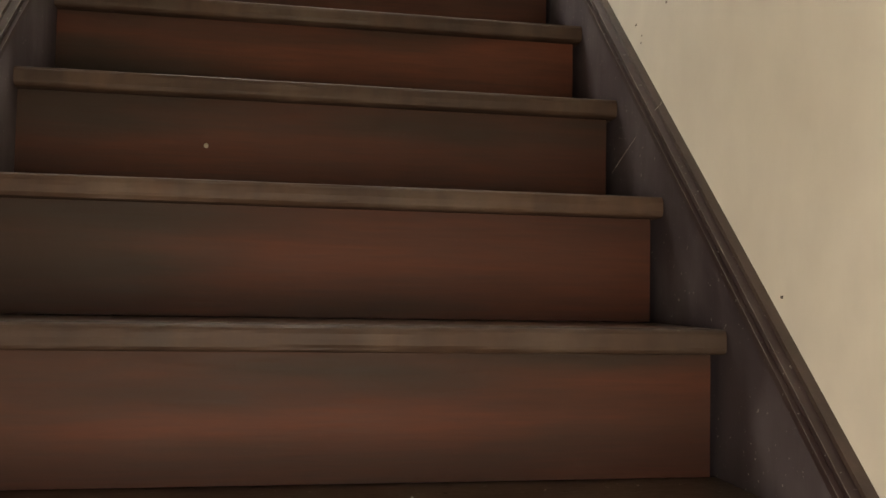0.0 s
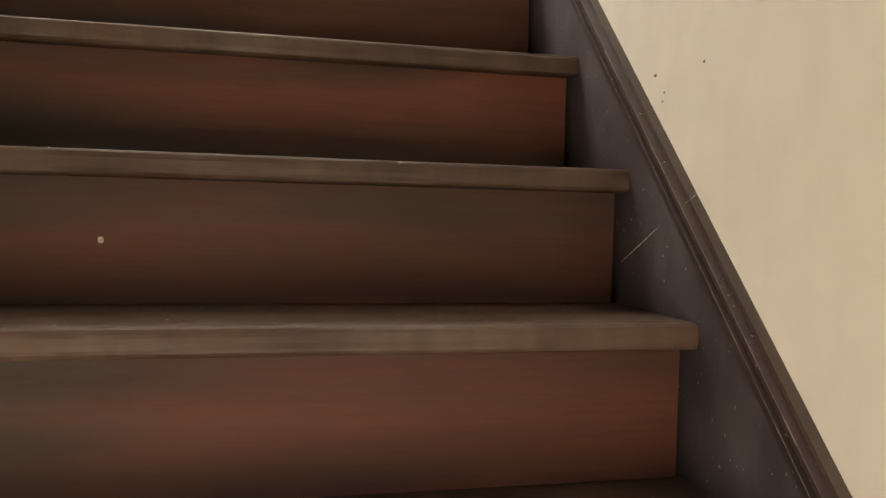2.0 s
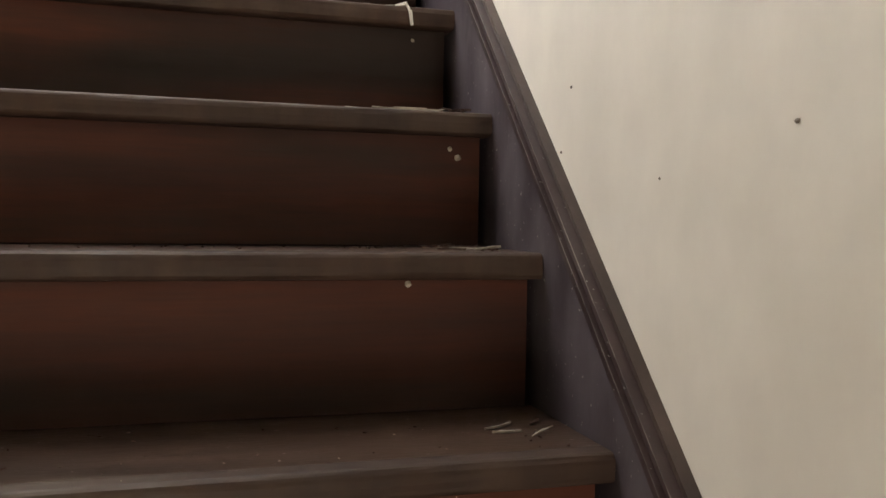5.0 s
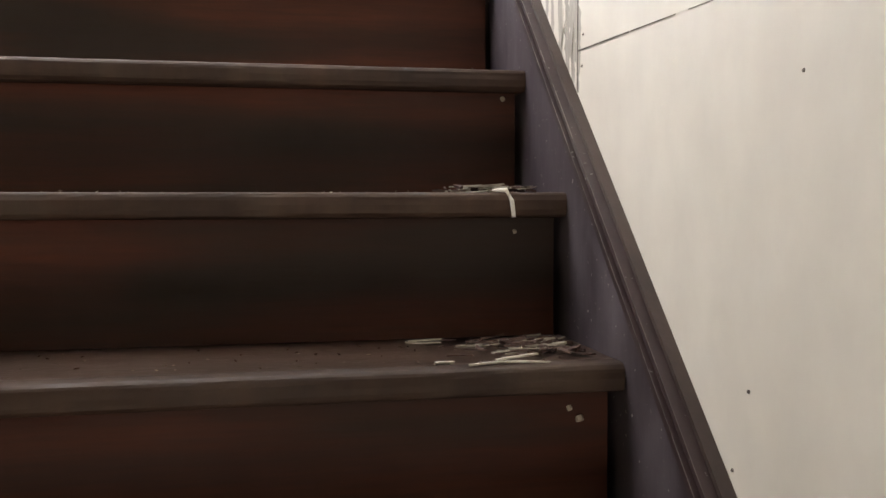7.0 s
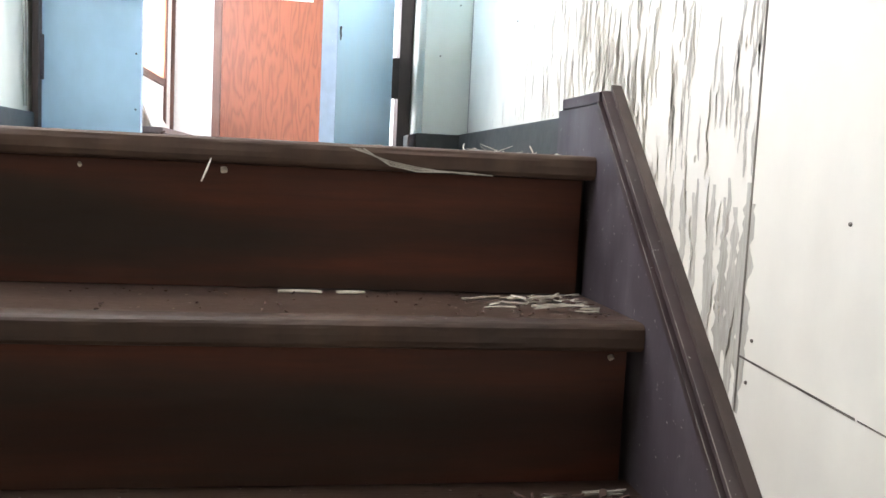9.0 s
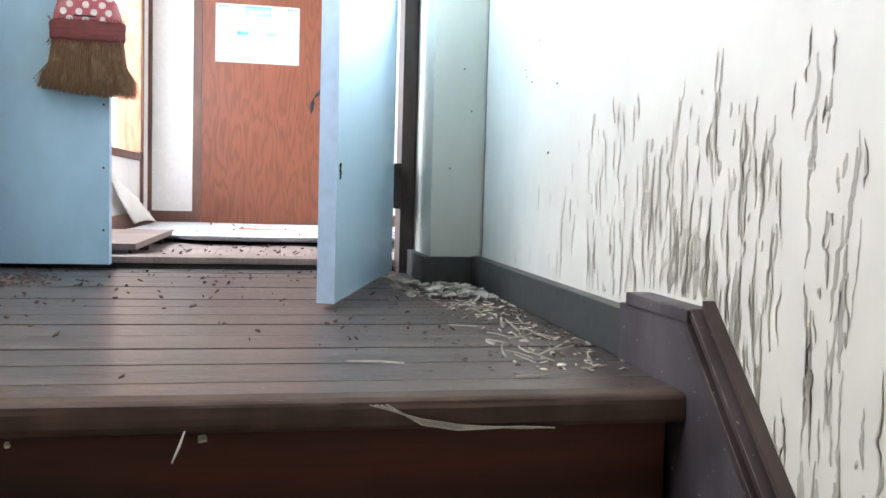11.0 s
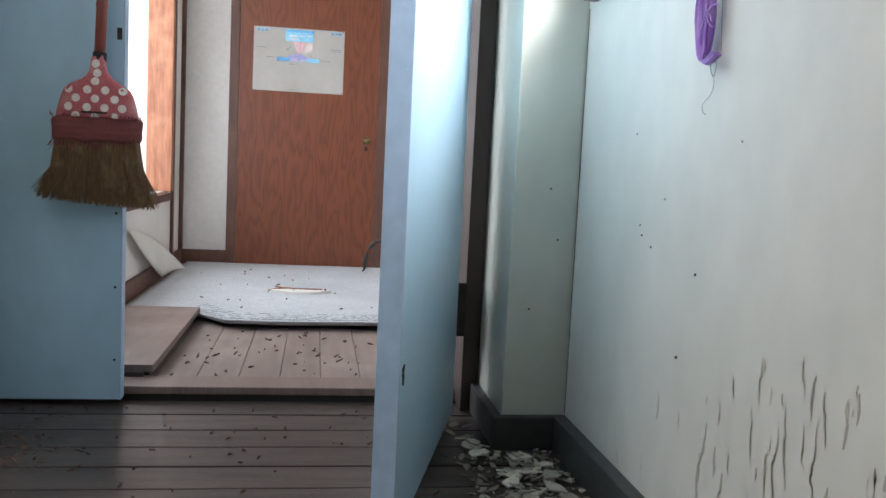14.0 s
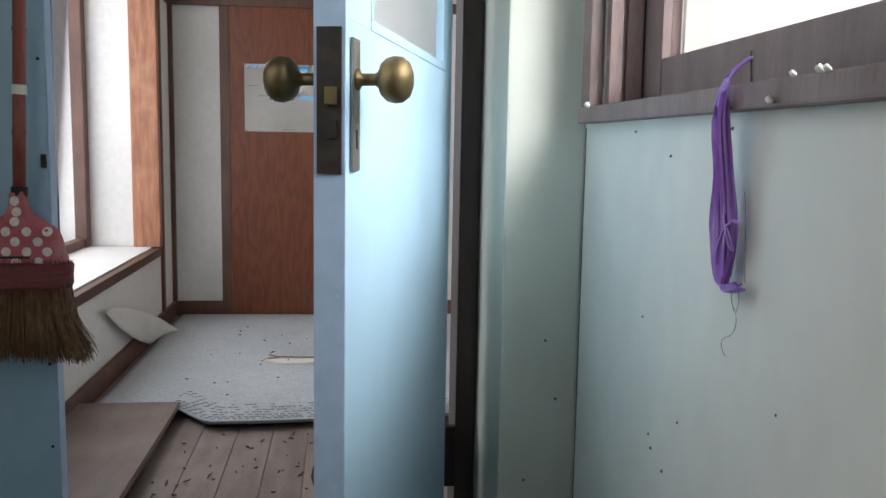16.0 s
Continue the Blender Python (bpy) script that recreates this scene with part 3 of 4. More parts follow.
for y0, ang in ((DT, -90), (0.0, 90)):
    s = 1 if ang < 0 else -1
    part("escutcheon", boxes(((DW - 0.046, min(y0 + s * 0.0002, y0 + s * 0.0032), KZ - 0.095), (DW - 0.018, max(y0 + s * 0.0002, y0 + s * 0.0032), KZ + 0.042)), bevel=0.001), M_GREYMETAL, leaf, "tarnished metal escutcheon plate")
    part("keyhole", boxes(((DW - 0.0345, min(y0 + s * 0.0034, y0 + s * 0.0039), KZ - 0.072), (DW - 0.0295, max(y0 + s * 0.0034, y0 + s * 0.0039), KZ - 0.052))), M_DARK, leaf)
    part("knob", lathe(prof_knob, 28, pose(DW - 0.032, y0 + s * 0.003, KZ, ang)), M_BRASS, leaf, "aged oval brass door knob", True)
nm = bmesh.new()
for z in (0.12, 0.233, 0.36, 0.52, 0.68, 0.765, 1.0):
    add_tube(nm, [(DW, 0.021 + 0.006 * math.sin(z * 40), z), (DW + 0.0012, 0.021 + 0.006 * math.sin(z * 40), z)], 0.002, 8)
part("nail_heads", nm, M_BLUE_EDGE, leaf)["kind"] = "stuff"
sm = bmesh.new()
for a, b in (((0.0, 0.0), (0.004, 0.012)), ((0.004, 0.012), (-0.001, 0.03)), ((0.0, 0.014), (0.011, 0.016)), ((0.003, 0.02), (0.01, 0.027)), ((-0.004, 0.008), (0.001, 0.016))):
    add_tube(sm, [(DW - 0.03 + a[0], DT, 0.24 + a[1]), (DW - 0.03 + b[0], DT + 0.0008, 0.24 + b[1])], 0.0014, 6)
part("gouge", sm, M_DARK, leaf, "dark gouge in the paint")

side = door_leaf("door_leaf", 0.272, "closed narrow pale blue painted wooden door leaf", False)
side.matrix_basis = pose(-1.156, 1.422, 0)
part("strike_plate", boxes(((0.2565, -0.002, 0.785), (0.2665, -0.0002, 0.81)), bevel=0.0008), M_IRON, side, "dark iron strike plate")
part("strike_hole", boxes(((0.259, -0.0026, 0.755), (0.264, -0.0012, 0.775))), M_BLUE_EDGE, side)
nm = bmesh.new()
for z in (0.10, 0.26, 0.42, 0.98):
    add_tube(nm, [(0.258, 0.0005, z), (0.258, -0.0012, z)], 0.003, 8)
part("nail_heads", nm, M_DARK, side)["kind"] = "stuff"


def hinge(owner, x0, x1, y0, y1, z0, z1, mat, label):
    """A butt hinge as a part of its leaf, given in the place's own metres."""
    bm = bmesh.new()
    xm = (x0 + x1) / 2
    add_box(bm, (x0, y0 + 0.004, z0), (xm - 0.002, y1, z1), 0.0015)
    add_box(bm, (xm + 0.002, y0 + 0.004, z0), (x1, y1, z1), 0.0015)
    add_tube(bm, [(xm, y0 + 0.003, z0), (xm, y0 + 0.003, z1)], 0.007, 12)
    bmesh.ops.transform(bm, matrix=owner.matrix_basis.inverted(), verts=bm.verts)
    return part("hinge", bm, mat, owner, label)


hinge(leaf, -0.196, -0.1352, 1.376, 1.394, 0.175, 0.296, M_IRON, "dark iron hinge")
hinge(side, -1.175, -1.148, 1.402, 1.42, 0.17, 0.296, M_SKIRT, "purple-brown painted hinge")

# ---- broom hanging on the closed leaf ----
broom = thing("broom", "straw broom with pink polka-dot cover hanging on the blue door", "broom", at=(-0.928, 1.385, 0.425))
broom.scale = (1.05, 1.05, 1.05)
bw = [(0.303, 0.0125, 0.0125), (0.29, 0.0135, 0.013), (0.278, 0.0155, 0.014), (0.268, 0.021, 0.0155), (0.259, 0.03, 0.017), (0.25, 0.046, 0.0185), (0.2405, 0.06, 0.0195), (0.23, 0.066, 0.02), (0.208, 0.073, 0.021), (0.192, 0.0765, 0.0215), (0.178, 0.079, 0.0215)]


def cover_y(x, w, d):
    return d * max(0.0, 1 - min(1, abs(x) / w) ** 4) ** 0.25


def slab(rows, n=14):
    """A flat pouch: rows of height, half width, half depth."""
    bm = bmesh.new()
    rings = []
    for h, w, d in rows:
        xs = [-w * math.cos(math.pi * k / n) for k in range(n + 1)]
        ring = [bm.verts.new((x, -cover_y(x, w, d), h + 0.002 * math.sin(x * 90))) for x in xs] + [bm.verts.new((x, cover_y(x, w, d), h)) for x in xs[-2:0:-1]]
        rings.append(ring)
    m = len(rings[0])
    for p, q in zip(rings, rings[1:]):
        for k in range(m):
            bm.faces.new((p[k], p[(k + 1) % m], q[(k + 1) % m], q[k]))
    bm.faces.new(rings[0])
    bm.faces.new(rings[-1][::-1])
    return bm


cover = part("cloth_cover", slab(bw), M_CLOTH, broom, "pink-red cloth cover with cream polka dots", True)
dots = bmesh.new()


def size_at(h):
    for (h1, w1, d1), (h0, w0, d0) in zip(bw, bw[1:]):
        if h0 <= h <= h1:
            f = (h - h0) / (h1 - h0)
            return w0 + (w1 - w0) * f, d0 + (d1 - d0) * f
    return bw[-1][1:]


for r, h in enumerate((0.1865, 0.2035, 0.2205, 0.2375, 0.2545, 0.2705, 0.2885)):
    for c in range(-4, 5):
        x0 = (c + (r % 2) * 0.5 + (0.5 if r > 4 and r % 2 else 0)) * 0.0345 + 0.002 * math.sin(r * 3 + c)
        w, d = size_at(h)
        if abs(x0) > w - (0.008 if r < 5 else 0.004):
            continue
        ring = []
        for k in range(12):
            x, z = x0 + 0.008 * math.cos(k * math.pi / 6), h + 0.008 * math.sin(k * math.pi / 6)
            w2, d2 = size_at(min(max(z, 0.179), 0.302))
            ring.append(dots.verts.new((x, -cover_y(min(max(x, -w2 * 0.96), w2 * 0.96), w2, d2) - 0.0012, z)))
        dots.faces.new(ring)
part("polka_dots", dots, M_DOT, cover, "cream polka dots")
part("slit", boxes(((-0.026, -0.0235, 0.192), (0.022, -0.0222, 0.196))), M_DARK, cover)
part("band", slab([(0.184, 0.082, 0.0235), (0.178, 0.086, 0.0245), (0.16, 0.084, 0.024), (0.146, 0.0845, 0.024), (0.138, 0.08, 0.022)]), M_BAND, broom, "maroon woven binding band", True)
fib = bmesh.new()
for i in range(110):
    a = rng.uniform(-1, 1)
    x0, top = a * 0.084, i % 2
    y0 = -cover_y(x0, 0.086, 0.0245) - 0.0006
    z0 = rng.uniform(0.178, 0.187) if top else rng.uniform(0.132, 0.142)
    x1 = x0 + rng.uniform(-0.006, 0.006) + (0.006 if a > 0.9 else -0.006 if a < -0.9 else 0)
    add_tube(fib, [(x0, y0, z0), ((x0 + x1) / 2, y0 - 0.001, z0 + (0.004 if top else -0.006)), (x1, y0 - rng.uniform(0, 0.003), z0 + (rng.uniform(0.003, 0.009) if top else -rng.uniform(0.008, 0.018)))], [0.0009, 0.0007, 0.0003], 4)
part("frayed_fringe", fib, M_BAND, broom, "frayed maroon threads")["kind"] = "stuff"
br = bmesh.new()
for i in range(1500):
    u, v = rng.uniform(-1, 1), rng.uniform(-1, 1)
    x0, y0 = u * 0.076, v * 0.018
    sp = 1.35 + rng.uniform(-0.1, 0.12)
    end = 0.012 - 0.008 * u + 0.01 * abs(u) ** 2 * rng.uniform(0, 1) + 0.032 * rng.random() ** 1.6
    x1 = x0 * sp + (0.012 if u > 0.6 else -0.012 if u < -0.75 else 0) * rng.uniform(0, 1)
    pm = (x0 * 1.12, y0 * 1.3, 0.085)
    add_tube(br, [(x0, y0, 0.15), pm, (x1, y0 * 1.7, end)], [0.0011, 0.001, 0.0005], 4)
part("bristles", br, M_BRISTLE, broom, "brown straw bristles splayed at the ends")
pole = part("pole", lathe([(0.0105, 0), (0.0108, 0.1), (0.0122, 0.105), (0.0108, 0.11), (0.0105, 0.27), (0.012, 0.275), (0.0105, 0.28), (0.0103, 0.48), (0.0118, 0.485), (0.0103, 0.49), (0.01, 0.78), (0.006, 0.786)], 16, pose(0.002, 0, 0.298, 0, 2.2)), M_BAMBOO, broom, "red-brown bamboo pole", True)
part("wrap", lathe([(0.0128, 0), (0.0132, 0.004), (0.0132, 0.012), (0.0126, 0.016)], 16, pose(0.002, 0, 0.296, 0, 2.2)), M_DARK, broom, "", True)
part("paper_tag", lathe([(0.0118, 0), (0.0118, 0.016)], 16, pose(0.0084, 0, 0.466, 0, 2.2)), M_PAPER, pole, "white paper tag ring")
part("hanging_loop", add_tube(bmesh.new(), [(0.032, 0, 1.078), (0.02, 0.01, 1.113), (0.032, 0.034, 1.138), (0.045, 0.01, 1.113), (0.032, 0, 1.078)], 0.0015), M_GREYSTRING, broom)

# ---- far door, poster ----
far = thing("far_door", "closed red-brown veneered wooden door with a small knob", "door", at=(-0.529, 3.88, 0.0))
part("panel", boxes(((-0.342, -0.015, 0.016), (0.344, 0.019, 1.454)), bevel=0.002), M_VENEER, far)
part("knob", lathe([(0.012, 0), (0.012, 0.003), (0.006, 0.005), (0.006, 0.018), (0.014, 0.024), (0.018, 0.032), (0.016, 0.042), (0.008, 0.047)], 20, pose(0.292, -0.0155, 0.665, 90)), M_BRASS, far, "dull brass knob", True)
part("keyhole_plate", boxes(((0.284, -0.0175, 0.615), (0.30, -0.0155, 0.637)), bevel=0.0008), M_IRON, far)
poster = thing("poster", "off-white printed paper poster pinned to the brown door", "poster", at=(-0.585, 3.864, 0.889))
bm = bmesh.new()
nx = 16
rows = []
for j in range(9):
    rows.append([bm.verts.new((-0.221 + 0.442 * i / nx, -0.001 - 0.002 * noise.noise(Vector((i * 0.4, j * 0.5, 3))), 0.309 * j / 8)) for i in range(nx + 1)])
for p, q in zip(rows, rows[1:]):
    for i in range(nx):
        bm.faces.new((p[i], p[i + 1], q[i + 1], q[i]))
bmesh.ops.solidify(bm, geom=bm.faces, thickness=0.0006)
part("sheet", bm, M_PAPER, poster)


def ink(name, x0, x1, z0, z1, mat, label=""):
    part(name, boxes(((x0, -0.0052, z0), (x1, -0.0046, z1))), mat, poster, label)


def ink_shape(name, pts, mat, label=""):
    """A printed patch with a free outline, given as x, z corners."""
    bm = bmesh.new()
    lo = [bm.verts.new((x, -0.0056, z)) for x, z in pts]
    hi = [bm.verts.new((x, -0.0046, z)) for x, z in pts]
    bm.faces.new(lo)
    bm.faces.new(hi[::-1])
    for k in range(len(pts)):
        bm.faces.new((lo[k], lo[(k + 1) % len(pts)], hi[(k + 1) % len(pts)], hi[k]))
    part(name, bm, mat, poster, label)


ink("printed_block", -0.068, 0.07, 0.246, 0.289, M_INKSKY)
ink("printed_bar", -0.068, 0.07, 0.2895, 0.301, M_INKBLUE)
ink("printed_bar", -0.207, 0.207, 0.3025, 0.3045, M_INKPALE)
for x0, x1, z0 in ((-0.05, -0.01, 0.268), (0.0, 0.024, 0.268), (0.036, 0.06, 0.27), (-0.045, -0.004, 0.252)):
    part("printed_bar", boxes(((x0, -0.0062, z0), (x1, -0.0054, z0 + 0.008))), M_PAPER, poster)
for x0 in (-0.207, 0.152):
    ink("printed_bar", x0, x0 + 0.055, 0.287, 0.300, M_INKPALE)
    for k in range(3):
        part("printed_bar", boxes(((x0 + 0.004 + 0.018 * k, -0.0062, 0.29), (x0 + 0.015 + 0.018 * k, -0.0054, 0.297))), M_INKBLUE, poster)
ink("printed_block", -0.107, -0.045, 0.147, 0.166, M_INKBLUE)
ink("printed_block", -0.0448, 0.036, 0.147, 0.166, M_INKPURPLE)
ink("printed_block", 0.0362, 0.1, 0.147, 0.166, M_INKSKY)
ink_shape("printed_hill", [(-0.055, 0.1662), (-0.048, 0.174), (-0.03, 0.179), (-0.022, 0.187), (-0.008, 0.179), (0.004, 0.188), (0.018, 0.18), (0.034, 0.172), (0.044, 0.1662)], M_INKPURPLE)
ink_shape("printed_ray", [(-0.006, 0.19), (0.006, 0.19), (0.014, 0.244), (0.0, 0.244)], M_INKROSE)
ink_shape("printed_ray", [(-0.008, 0.194), (-0.007, 0.191), (-0.002, 0.2455), (-0.034, 0.2455)], M_INKPINK)
ink_shape("printed_ray", [(0.007, 0.191), (0.009, 0.194), (0.036, 0.2455), (0.0155, 0.2455)], M_INKPINK)
ink_shape("printed_cloud", [(0.022, 0.2), (0.045, 0.196), (0.066, 0.206), (0.068, 0.232), (0.05, 0.243), (0.04, 0.24)], M_INKBLUSH)
ink_shape("printed_figure", [(-0.066, 0.196), (-0.058, 0.2), (-0.05, 0.199), (-0.046, 0.212), (-0.038, 0.218), (-0.042, 0.222), (-0.052, 0.214), (-0.062, 0.21)], M_INKGREY)
ink_shape("printed_figure", [(0.032, 0.176), (0.06, 0.176), (0.064, 0.182), (0.052, 0.188), (0.046, 0.196), (0.042, 0.186)], M_INKGREY)
for x0, x1, z in ((-0.207, -0.158, 0.208), (0.152, 0.205, 0.214), (0.16, 0.205, 0.205), (-0.158, -0.11, 0.162), (0.103, 0.15, 0.157), (-0.05, 0.012, 0.008), (-0.05, -0.02, 0.132)):
    ink("printed_line", x0, x1, z, z + 0.0032, M_INKGREY)
fc = bpy.data.curves.new("printed_number", "FONT")
fc.body, fc.size, fc.extrude, fc.align_x = "100", 0.026, 0.0004, "LEFT"
fo = new("printed_number", fc)
fo.parent, fo.matrix_basis = poster, pose(-0.046, -0.0062, 0.1475, 90)
fc.materials.append(M_PAPER)
part("printed_bar", boxes(((0.004, -0.0062, 0.149), (0.036, -0.0054, 0.157))), M_PAPER, poster)
for x in (-0.215, 0.215):
    for z in (0.005, 0.303):
        part("pin", lathe([(0.003, 0), (0.003, 0.002), (0.0015, 0.003)], 8, pose(x, -0.0045, z, 90)), M_GREYMETAL, poster)

# ---- rug, platform, flap in the room ----
rug = thing("rug", "pale grey woven rug with a wavy front edge", "rug", at=(-0.5, 3.0, 0.02))
bm = bmesh.new()
NXR, NYR = 90, 190
rows = []


def rug_front(x):
    fx = min(max((x + 0.87) / 0.16, 0), 1)
    return fx, 2.36 - 0.16 * fx * fx * (3 - 2 * fx) + 0.035 * min(max((x + 0.55) / 0.5, 0), 1) + 0.008 * math.sin(x * 9)


def rug_height(x, d):
    """Height of the rug, d metres behind its front edge."""
    fx, y0 = rug_front(x)
    lift = 0.02 * math.exp(-d / 0.09) * fx + 0.012 * math.exp(-((x + 0.95) / 0.18) ** 2) * math.exp(-d / 0.5)
    rib = 0.004 * math.sin(d * 2 * math.pi / 0.028) * math.exp(-(d / 0.22) ** 2)
    return 0.006 + lift + rib + 0.0035 * noise.noise(Vector((x * 3, (y0 + d) * 3, 1)))


for j in range(NYR + 1):
    row = []
    for i in range(NXR + 1):
        x = -1.10 + 1.7 * i / NXR
        y0 = rug_front(x)[1]
        d = (3.85 - y0) * (j / NYR) ** 1.6
        row.append(bm.verts.new((x + 0.5, y0 + d - 3.0, rug_height(x, d))))
    rows.append(row)
for p, q in zip(rows, rows[1:]):
    for i in range(NXR):
        bm.faces.new((p[i], p[i + 1], q[i + 1], q[i]))
bmesh.ops.recalc_face_normals(bm, faces=bm.faces)
bmesh.ops.solidify(bm, geom=bm.faces, thickness=0.007)
part("woven_sheet", bm, M_RUG, rug, "", True)
# Flat dark dashes just above the rug imitate shadows of its woven loops.
gaps = bmesh.new()
for r in range(7):
    for c in range(75):
        x, d = -0.86 + 0.0195 * c + 0.009 * (r % 2) + rng.uniform(-0.003, 0.003), 0.021 + 0.028 * r
        if rng.random() < 1.0 - 0.07 * r:
            y, z = rug_front(x)[1] + d - 3.0, rug_height(x, d)
            w = rng.uniform(0.005, 0.009)
            gaps.faces.new([gaps.verts.new((x + 0.5 + u, y + v, z + 0.0085)) for u, v in ((-w, -0.004), (w, -0.0055), (w, 0.0055), (-w, 0.004))])
part("weave_gaps", gaps, M_RUGSHADE, rug, "dark dashes painted as the shadows of the woven loops")["kind"] = "stuff"
hb = bmesh.new()
ring = []
for k in range(26):
    a = 2 * math.pi * k / 26
    ring.append((-0.03 + (0.115 + 0.02 * math.sin(3 * a)) * math.cos(a), -0.07 + 0.033 * math.sin(a) + 0.01 * math.cos(2 * a)))
cen = hb.verts.new((-0.03, -0.07, 0.0165))
top = [hb.verts.new((x, y, 0.0155)) for x, y in ring]
low = [hb.verts.new((x, y, 0.0)) for x, y in ring]
for k in range(26):
    hb.faces.new((cen, top[k], top[(k + 1) % 26]))
    hb.faces.new((top[k], low[k], low[(k + 1) % 26], top[(k + 1) % 26]))
part("worn_patch", hb, M_PAPER, rug, "pale torn patch in the rug")
th = bmesh.new()
add_tube(th, [(-0.15, -0.07, 0.015), (-0.13, -0.04, 0.016), (-0.09, -0.028, 0.017), (-0.13, 0.012, 0.018), (-0.1, -0.02, 0.018), (-0.04, -0.026, 0.017), (0.06, -0.03, 0.016)], 0.0028, 5)
part("loose_strip", th, M_POST, rug)

plat = thing("low_platform", "low pinkish plywood platform step beside the wall", "step", at=(-0.99, 1.95, 0.014))
part("board", boxes(((-0.15, -0.395, 0.026), (0.15, 0.41, 0.044)), bevel=0.0015), M_PLY, plat)
for yy in (-0.33, -0.02, 0.3):
    part("bearer", boxes(((-0.13, yy, 0), (0.128, yy + 0.035, 0.026))), M_DARK, plat)
part("front_edge", boxes(((-0.15, -0.398, 0.0), (0.128, -0.386, 0.0258))), M_JAMB, plat)

flap = thing("paper_flap", "curled sheet of off-white lining leaning against the wall", "paper")


def bow(a, b, c, f):
    return Vector(a) * (1 - f) ** 2 + Vector(b) * 2 * f * (1 - f) + Vector(c) * f * f


bm = bmesh.new()
rows = []
for j in range(21):
    f = j / 20
    lower = bow((-1.128, 2.65, 0.272), (-1.1, 2.86, 0.13), (-1.11, 3.2, 0.04), f)
    upper = bow((-1.128, 2.67, 0.28), (-1.138, 3.12, 0.23), (-1.045, 3.43, 0.043), f)
    rows.append([bm.verts.new(lower.lerp(upper, g / 8) + Vector((0.02 * math.sin(math.pi * g / 8) * f * (1 - f), 0, 0.012 * math.sin(math.pi * g / 8) * f))) for g in range(9)])
for p, q in zip(rows, rows[1:]):
    for i in range(8):
        bm.faces.new((p[i], p[i + 1], q[i + 1], q[i]))
bmesh.ops.recalc_face_normals(bm, faces=bm.faces)
bmesh.ops.solidify(bm, geom=bm.faces, thickness=0.004)
part("sheet", bm, M_PAPER, flap, "", True)

# ---- window of the room ----
win2 = tagged(new("window_2"), "tall bright window in a deep white niche", "window", kind="structure")
for a, b, nme in (((NX - 0.02, NY1 - 0.062, NZ0 + 0.007), (NX + 0.03, NY1 - 0.001, NZ1), "frame_stile"), ((NX - 0.02, 1.62, NZ0 + 0.007), (NX + 0.02, NY1 - 0.063, NZ0 + 0.045), "frame_rail"),
                  ((NX - 0.02, 2.6, NZ0 + 0.046), (NX + 0.015, 2.64, NZ1), "mullion")):
    part(nme, boxes((a, b), bevel=0.004), M_TRIM, win2)

# ---- window of the landing ----
win = tagged(new("window_1"), "grey-brown timber window beside the landing", "window", kind="structure")
CS = 0.022
for a, b, nme in (((XR - CS, WY1 + 0.001, WZ0 + 0.001), (XR - 0.001, WY1 + 0.045, WZ1 + 0.05), "casing"), ((XR - CS, WY0 - 0.06, WZ0 + 0.001), (XR - 0.001, WY0 - 0.001, WZ1 + 0.05), "casing"),
                  ((XR - CS, WY0, WZ1 + 0.001), (XR - 0.001, WY1, WZ1 + 0.05), "casing"),
                  ((XR - CS - 0.004, WY0 - 0.07, WZ0 - 0.024), (XR + 0.057, WY1 + 0.047, WZ0), "window_sill"),
                  ((XR + 0.001, WY1 - 0.022, WZ0 + 0.001), (XR + 0.02, WY1 - 0.001, WZ1), "jamb_stop"),
                  ((XR + 0.03, WY1 - 0.012, WZ0 + 0.001), (XR + 0.055, WY1 - 0.001, WZ1), "jamb_stop")):
    part(nme, boxes((a, b), bevel=0.003), M_PINKWOOD, win)
sash = part("sash", boxes(((XR + 0.058, WY1 - 0.08, WZ0 + 0.002), (XR + 0.088, WY1 - 0.002, WZ1)), ((XR + 0.058, WY0 + 0.002, WZ0 + 0.002), (XR + 0.088, WY0 + 0.08, WZ1)),
                          ((XR + 0.058, WY0 + 0.081, WZ0 + 0.002), (XR + 0.088, WY1 - 0.081, WZ0 + 0.066)), ((XR + 0.058, WY0 + 0.081, WZ1 - 0.06), (XR + 0.088, WY1 - 0.081, WZ1)), bevel=0.003), M_PINKWOOD, win)
pane = part("pane", boxes(((XR + 0.071, WY0 + 0.08, WZ0 + 0.066), (XR + 0.074, WY1 - 0.08, WZ1 - 0.06))), M_GLASS, sash)
pane.visible_shadow = False
part("weather_bead", boxes(((XR + 0.0885, WY1 - 0.092, WZ0 + 0.067), (XR + 0.1, WY1 - 0.081, WZ1 - 0.061))), M_PAPER, sash)
# cobweb lumps on the sill's edge
lumps = thing("cobweb_lumps", "small grey cobweb lumps on the window sill", "cobweb")
for y, s in ((1.04, 0.0045), (0.49, 0.0035), (0.455, 0.0028), (0.415, 0.0035), (0.405, 0.003)):
    bm = bmesh.new()
    bmesh.ops.create_icosphere(bm, subdivisions=2, radius=s)
    for v in bm.verts:
        v.co *= 1 + 0.7 * noise.noise(v.co * 330)
        v.co += Vector((XR - CS - 0.008, y, WZ0 + s * 0.4 if y > 0.9 or y < 0.48 else WZ0 - 0.018))
    part("lump", bm, M_PAPER, lumps, "", True)

# ---- purple string hank ----
hank = thing("string_hank", "hank of purple plastic string hanging from a nail on the sill", "string")
HX, HY, HZ = XR - CS - 0.014, 0.54, 0.92
part("nail", add_tube(bmesh.new(), [(0.014, HY, 0.898), (0.012, HY, HZ + 0.008)], 0.0016), M_IRON, hank)


